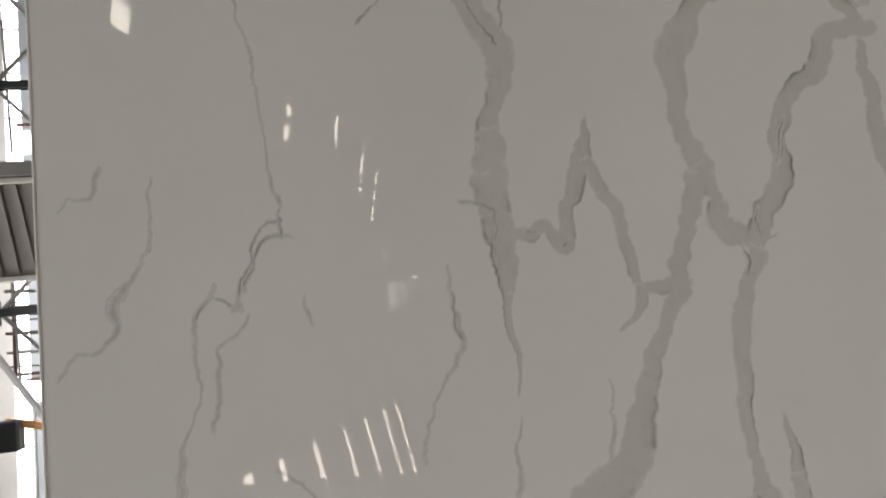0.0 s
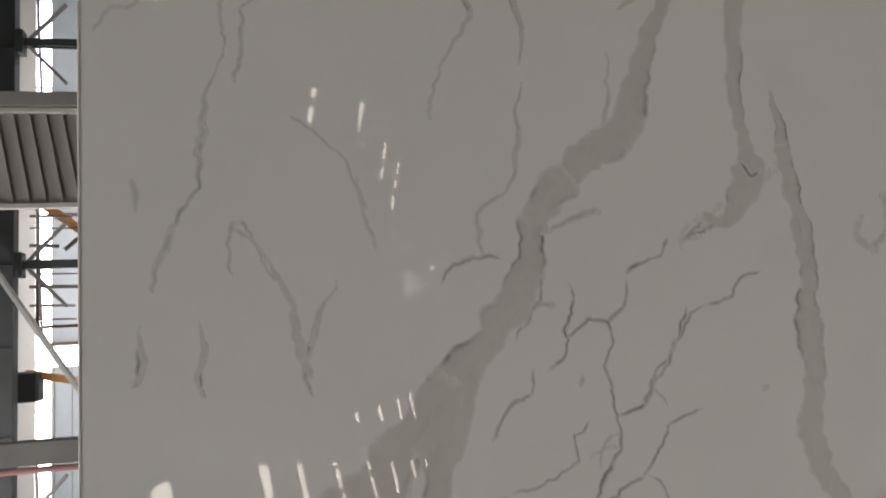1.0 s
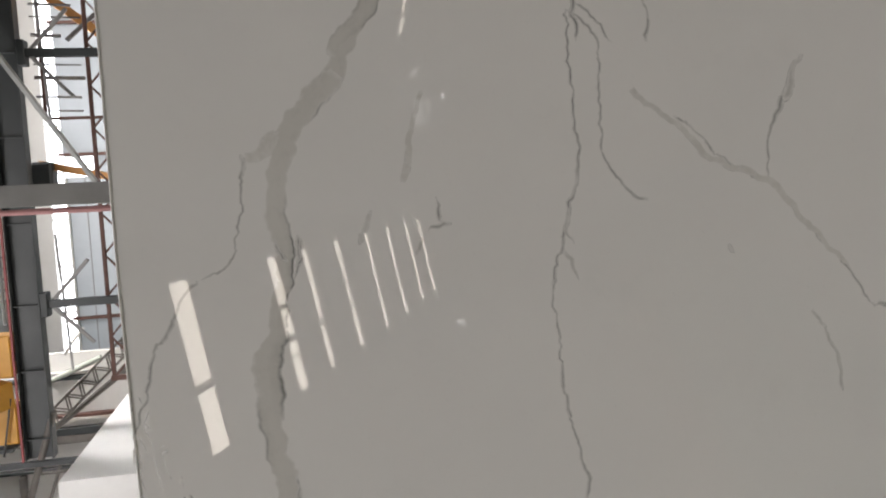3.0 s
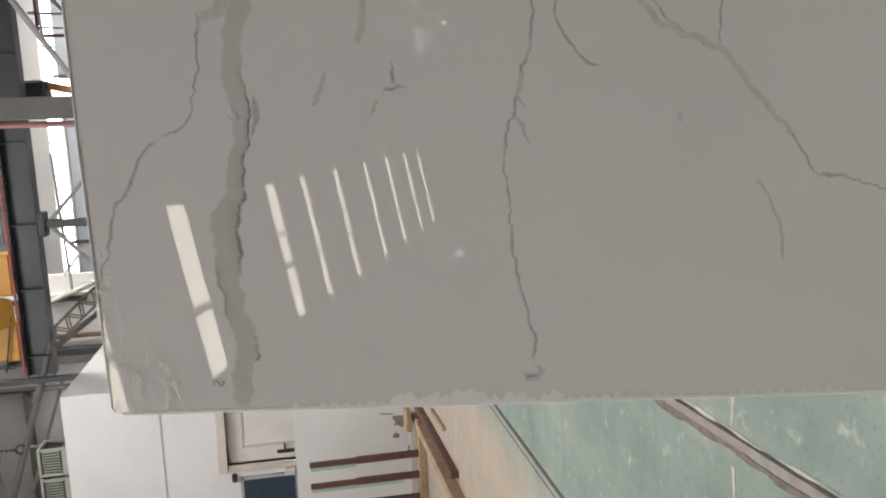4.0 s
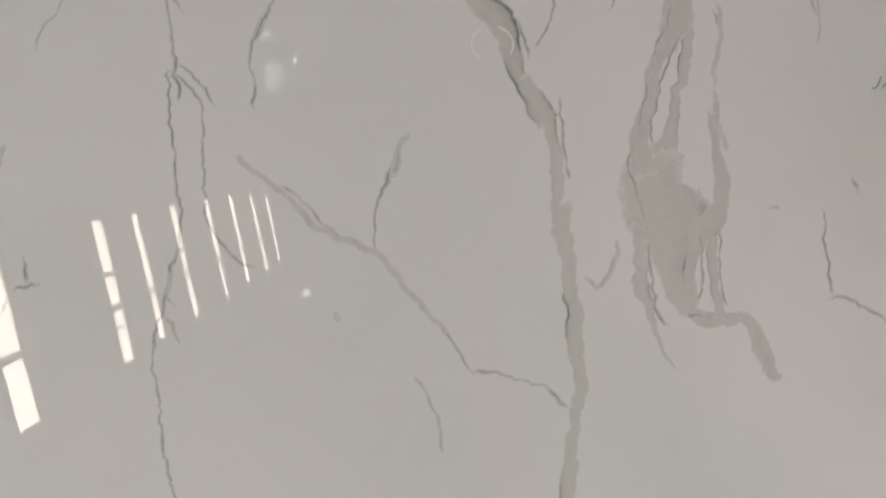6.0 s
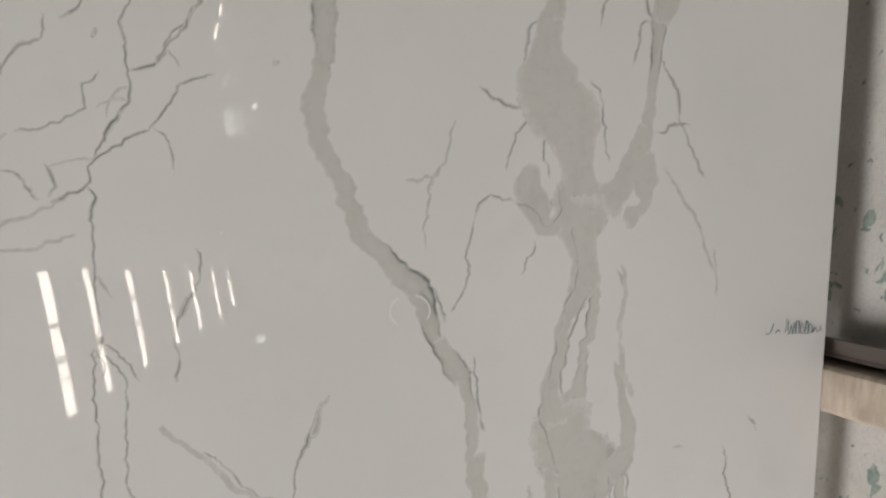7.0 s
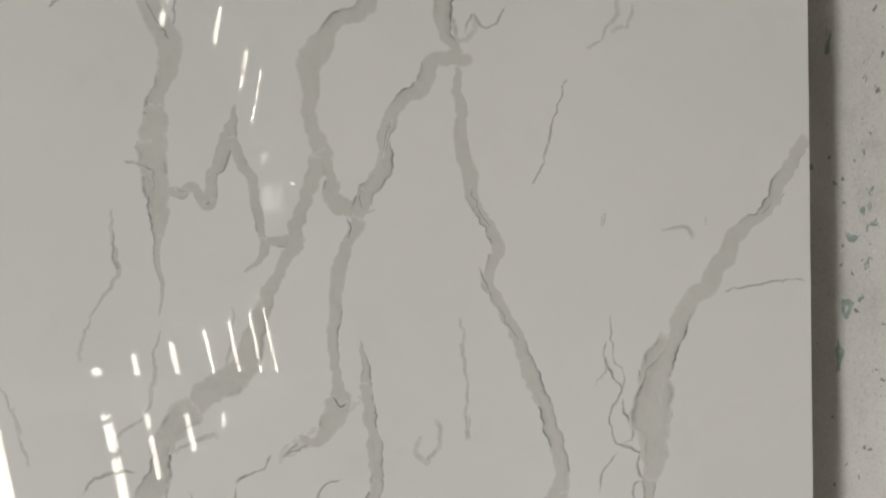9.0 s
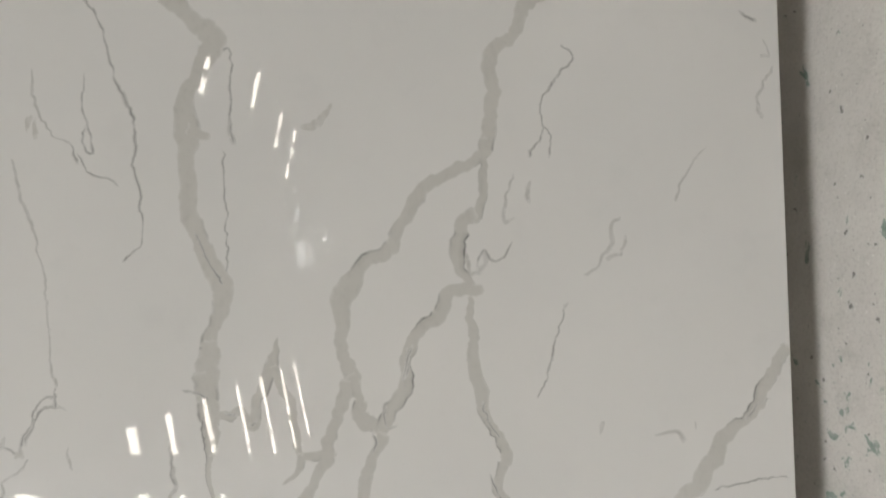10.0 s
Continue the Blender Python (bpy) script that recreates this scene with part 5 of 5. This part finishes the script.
column_b = empty("column", "grey steel column beside a ribbed panel", "column", "hall columns")
part("shaft", ibeam((2.91, 5.05, 0), (2.91, 5.05, 8.6), 0.2, 0.10), STEEL_GREY, column_b)
panel = empty("ribbed_panel", "weathered ribbed sheet panel in a pale frame", "panel")
for x in (2.835, 2.165):
    part("frame", bar((x, 5.0, 0.0), (x, 5.0, 4.6), 0.035, 0.05), PANEL_FRAME, panel)
for k in range(24):
    za = 0.95 + 0.105 * k
    sheet = bmesh.new()
    pts = [(2.82, za + 0.215), (2.18, za + 0.10), (2.18, za + 0.004), (2.82, za + 0.119)]
    lo = [sheet.verts.new((x, 5.0 + (0.03 if i < 2 else 0.0), z)) for i, (x, z) in enumerate(pts)]
    hi = [sheet.verts.new((x, 5.012 + (0.03 if i < 2 else 0.0), z)) for i, (x, z) in enumerate(pts)]
    sheet.faces.new(lo)
    sheet.faces.new(hi[::-1])
    for i in range(4):
        sheet.faces.new((lo[i], hi[i], hi[(i + 1) % 4], lo[(i + 1) % 4]))
    bmesh.ops.recalc_face_normals(sheet, faces=sheet.faces[:])
    part("slat", sheet, PANEL_MAT, panel)

part("backing", box((2.17, 5.05, 0.5), (2.83, 5.06, 4.2)), PANEL_MAT, panel)
beam = empty("runway_beam", "dark steel crane runway beam with a red conductor rail", "beam")
part("girder", ibeam((-2.87, 10.0, 4.82), (HALL["x1"], 10.0, 4.82), 0.34, 0.2), STEEL_DARK, beam)
part("conductor_rail", bar((-2.87, 9.87, 5.005), (HALL["x1"], 9.87, 5.005), 0.03, 0.03), RED, beam)
for x in (-2.6, -1.7, -0.85, 0.2, 1.3, 2.35, 3.5, 5.2, 7.0, 9.0):
    part("stiffener", box((x - 0.006, 9.91, 4.67), (x + 0.006, 9.994, 4.97)), STEEL_DARK, beam)


def braced_column(x, y, knee):
    ob = empty("column", "dark steel column with knee braces", "column", "hall columns")
    part("shaft", ibeam((x, y, 0), (x, y, 4.64), 0.12, 0.10), STEEL_DARK, ob)
    part("bracket", box((x - 0.16, y - 0.1, 4.56), (x + 0.16, y + 0.1, 4.65), 0.01), STEEL_DARK, ob)
    for sx in (-1, 1):
        part("knee_brace", bar((x, y, 4.55), (x + sx * knee, y, 4.05), 0.045, 0.045), STEEL_GREY, ob)
    part("tie", bar((x - 0.9, y + 0.02, 4.35), (x + 0.9, y + 0.02, 4.42), 0.03, 0.03), STEEL_GREY, ob)
    return ob


for x in (-0.85, 2.35, 5.3, 8.4):
    braced_column(x, 10.0, 0.55)
cross = empty("cross_brace", "pale grey diagonal wind brace", "brace")
part("diagonal", bar((3.2, 9.6, 5.35), (0.4, 9.6, 3.60), 0.15, 0.05), STEEL_PALE, cross)
for x, z in ((3.2, 5.35), (-0.2, 3.05), (7.6, 5.3)):
    part("leg", bar((x, 9.62, 0), (x, 9.62, z), 0.06, 0.06), STEEL_GREY, cross)
part("diagonal", bar((0.55, 9.7, 3.7), (-0.2, 9.7, 3.0), 0.08, 0.05), STEEL_PALE, cross)
part("diagonal", bar((7.6, 9.6, 5.3), (5.6, 9.6, 3.6), 0.10, 0.05), STEEL_PALE, cross)
crane_arm = empty("jib_crane", "orange painted jib crane behind the runway", "crane")
part("boom", bar((3.45, 10.6, 4.75), (2.55, 10.6, 3.6), 0.22, 0.12), ORANGE, crane_arm)
part("mast", tube((2.6, 10.6, 0), (2.6, 10.6, 3.7), 0.08), STEEL_GREY, crane_arm)
part("strut", bar((3.0, 10.5, 3.75), (2.6, 10.5, 4.2), 0.05, 0.05), STEEL_GREY, crane_arm)
second_arm = empty("jib_crane", "narrow orange painted jib crane", "crane")
part("boom", bar((0.98, 10.6, 4.70), (0.75, 10.6, 3.7), 0.12, 0.10), ORANGE, second_arm)
part("mast", tube((0.76, 10.6, 0), (0.76, 10.6, 3.75), 0.07), STEEL_GREY, second_arm)
part("motor", box((0.6, 10.4, 4.5), (1.0, 10.7, 4.78), 0.03), STEEL_DARK, second_arm)

# brown lattice girder low behind the slab, with rods hung beside a column
truss = empty("lattice_girder", "brown rusty lattice girder between the columns", "girder")
for z in (3.66, 3.90):
    part("chord", bar((-1.95, 10.25, z), (11.0, 10.25, z), 0.045, 0.05), RUST, truss)
for k in range(46):
    x = -1.95 + 0.28 * k
    a, b = (3.66, 3.90) if k % 2 else (3.90, 3.66)
    part("lacing", bar((x, 10.25, a), (x + 0.28, 10.25, b), 0.025, 0.025, 0.002), RUST, truss)
for x in (-1.95, 2.4, 6.7, 10.98):
    part("post", bar((x, 10.25, 0.0), (x, 10.25, 3.94), 0.07, 0.07), RUST, truss)
rods = empty("rod_bundle", "bundle of thin dark steel rods hung on a rail", "rods")
part("rail", bar((1.55, 10.45, 4.52), (3.4, 10.45, 4.52), 0.04, 0.04), RUST, rods)
for k in range(8):
    x = 1.66 + 0.20 * k + 0.13 * noise.noise(Vector((k * 2.7, 0, 0)))
    part("rod", tube((x, 10.45, 4.05 + 0.30 * noise.noise(Vector((k * 1.9, 5, 0)))), (x + 0.02, 10.45, 4.62), 0.012 + 0.006 * (k % 3), None, 6), STEEL_GREY if k % 2 else LATTICE, rods)
for x in (1.57, 3.38):
    part("support", bar((x, 10.45, 0.0), (x, 10.45, 4.54), 0.04, 0.04), RUST, rods)

# crane carriage that rides on the runway beam
carriage = empty("crane_carriage", "yellow crane end carriage on the runway beam", "crane")
part("end_truck", box((-1.75, 9.85, 5.02), (-1.20, 10.2, 5.42), 0.02), YELLOW, carriage)
part("end_truck", box((-2.62, 9.85, 5.02), (-2.10, 10.2, 5.30), 0.02), YELLOW, carriage)
part("girder", bar((-1.95, 9.9, 5.12), (-2.02, 9.2, 5.6), 0.34, 0.22), YELLOW, carriage)
for x in (-2.4, -1.5):
    part("wheel", tube((x, 9.9, 5.04), (x, 10.12, 5.04), 0.06, None, 18), STEEL_DARK, carriage)
part("cable", tube((-2.75, 9.8, 5.2), (-2.0, 9.8, 5.06), 0.012), BLACK, carriage)
part("cable", tube((-2.8, 9.8, 5.35), (-2.2, 9.8, 5.3), 0.012), BLACK, carriage)
part("guard", box((-2.72, 9.84, 5.10), (-2.66, 10.1, 5.6), 0.01), STEEL_DARK, carriage)
for k in range(6):
    part("cage_bar", tube((-0.15 - 0.16 * k, 11.5, 5.3), (-0.15 - 0.16 * k, 11.5, 6.4), 0.018), STEEL_GREY, carriage)
part("cage_rail", tube((0.2, 11.5, 5.62), (-1.3, 11.5, 5.62), 0.022), STEEL_GREY, carriage)

# lattice boom and pipe beside the cabin
lattice = empty("lattice_boom", "grey steel lattice boom leaning above the cabin", "lattice boom")
A, B = Vector((-1.48, 11.0, 3.70)), Vector((-2.95, 11.0, 5.28))
along = (B - A).normalized()
side = Vector((along.z, 0, -along.x)) * 0.10
deep = Vector((0, 0.13, 0))
for s in (-1, 1):
    for d in (0, 1):
        part("chord", tube(A + side * s + deep * d, B + side * s + deep * d, 0.017, None, 8), LATTICE, lattice)
BAYS = 16
for k in range(BAYS):
    t0, t1 = k / BAYS, (k + 1) / BAYS
    s = -1 if k % 2 else 1
    for d in (0, 1):
        part("lacing", tube(A.lerp(B, t0) + side * s + deep * d, A.lerp(B, t1) - side * s + deep * d, 0.012, None, 6), LATTICE, lattice)
    part("batten", tube(A.lerp(B, t0) + side * s, A.lerp(B, t0) + side * s + deep, 0.012, None, 6), LATTICE, lattice)
part("leg", tube((-1.48, 11.0, 0), (-1.48, 11.0, 3.72), 0.04), LATTICE, lattice)
part("leg", tube((-1.66, 11.0, 0), (-1.66, 11.0, 3.95), 0.04), LATTICE, lattice)
diagonal_pipe = empty("pipe", "grey brown pipe sloping down behind the slab", "pipe")
part("tube", tube((-2.13, 11.2, 4.05), (-2.95, 11.2, 5.15), 0.045), LATTICE, diagonal_pipe)
part("elbow", tube((-2.16, 11.2, 4.09), (-2.02, 11.2, 3.94), 0.062), LATTICE, diagonal_pipe)
part("leg", tube((-2.05, 11.2, 0), (-2.05, 11.2, 4.0), 0.045), LATTICE, diagonal_pipe)
# far wall: posts, sheet seams, rails of the ribbon window
for k in range(22):
    x = -5.2 + 1.05 * k
    part("mullion", box((x - 0.02, FY - 0.02, W0), (x + 0.02, FY + 0.06, W1)), CLAD, north)
for z in (7.05, 7.45, 7.9):
    part("sheet_joint", box((HALL["x0"], FY - 0.012, z), (HALL["x1"], FY - 0.001, z + 0.03)), STEEL_GREY, north)
for z in (5.9, 5.6, 5.3):
    part("sheet_joint", box((HALL["x0"], FY - 0.012, z), (0.95, FY - 0.001, z + 0.02)), STEEL_GREY, north)
for x in (-2.2, 1.5, 4.4, 7.2):
    part("rail_post", bar((x, FY - 0.1, 0), (x, FY - 0.1, 6.4), 0.07, 0.07), RUST, north)
part("sill", box((HALL["x0"], FY - 0.06, W0 - 0.05), (0.98, FY - 0.002, W0 - 0.003)), CLAD, north)

# white side wall beyond the cabin, with dark posts
side_bay = empty("wall_bay", "white sheet wall with dark steel posts", "wall", kind="structure")
part("sheet", box((-15.9, 14.0, 0.0), (-2.25, 14.12, 9.0)), CLAD, side_bay)
for x, w, z0, mat in ((-2.69, 0.07, 5.2, STEEL_DARK), (-3.38, 0.06, 0.0, RUST), (-3.44, 0.05, 0.0, TRIM), (-3.66, 0.13, 0.0, STEEL_DARK), (-3.80, 0.15, 0.0, LATTICE), (-4.33, 0.06, 0.0, STEEL_DARK)):
    part("post", box((x - w / 2, 13.86, z0), (x + w / 2, 13.998, 9.0), 0.008), mat, side_bay)
part("bright_strip", box((-2.62, 13.9, 5.1), (-2.57, 13.998, 6.0), 0.008), DOOR_WHITE, side_bay)
part("ledge", box((-15.9, 13.85, 6.35), (-4.4, 13.998, 6.45), 0.008), LATTICE, side_bay)
part("duct", tube((-2.35, 13.85, 4.9), (-2.75, 13.85, 5.9), 0.05), BOX_MAT, side_bay)
part("lamp_tube", tube((-2.2, 13.6, 5.45), (-1.75, 13.6, 5.1), 0.03), CLAD, side_bay)

# ---------------------------------------------------------------- behind the camera
column_c = empty("column", "grey steel column in the open hall", "column", "hall columns")
part("shaft", ibeam((0.36, -4.75, 0), (0.36, -4.75, roof_z(0.36)), 0.25, 0.27), STEEL_GREY, column_c)
window = empty("window_1", "pale high window in the end wall", "window", kind="structure")
PANE = painted("pale_frosted_pane", (0.8, 0.8, 0.78), 0.3, 0.1, 3.0)
for x, z, w, h, glow in ((3.65, 8.32, 1.1, 0.44, 2.3), (3.65, 7.86, 1.0, 0.30, 1.4), (5.40, 8.50, 0.55, 0.36, 2.0), (4.29, 7.23, 0.18, 0.18, 8.0), (-5.80, 6.82, 0.30, 0.34, 4.5)):
    part("pane", box((x - w / 2 - 0.04, HALL["y0"] + 0.002, z - h / 2 - 0.04), (x + w / 2 + 0.04, HALL["y0"] + 0.03, z + h / 2 + 0.04), 0.01), PANE, window)
    area_lamp("window_light", w, h, pose(x, HALL["y0"] + 0.05, z, 90, 0, 0), glow, DAY)
# invented girder with truck and hoist; it blocks right-hand roof lights in the reflection
reflection_blocker = empty("reflection_blocker", "added grey girder, unseen, that hides roof lights from the slab's reflection", "crane")
part("girder", box((4.6, -15.2, 5.58), (23.9, -14.8, 6.3), 0.02), STEEL_GREY, reflection_blocker)
part("end_truck", box((23.2, -16.0, 5.4), (23.9, -14.0, 5.58), 0.02), STEEL_DARK, reflection_blocker)
part("hoist", box((5.0, -15.35, 5.1), (5.7, -14.65, 5.57), 0.03), STEEL_DARK, reflection_blocker)
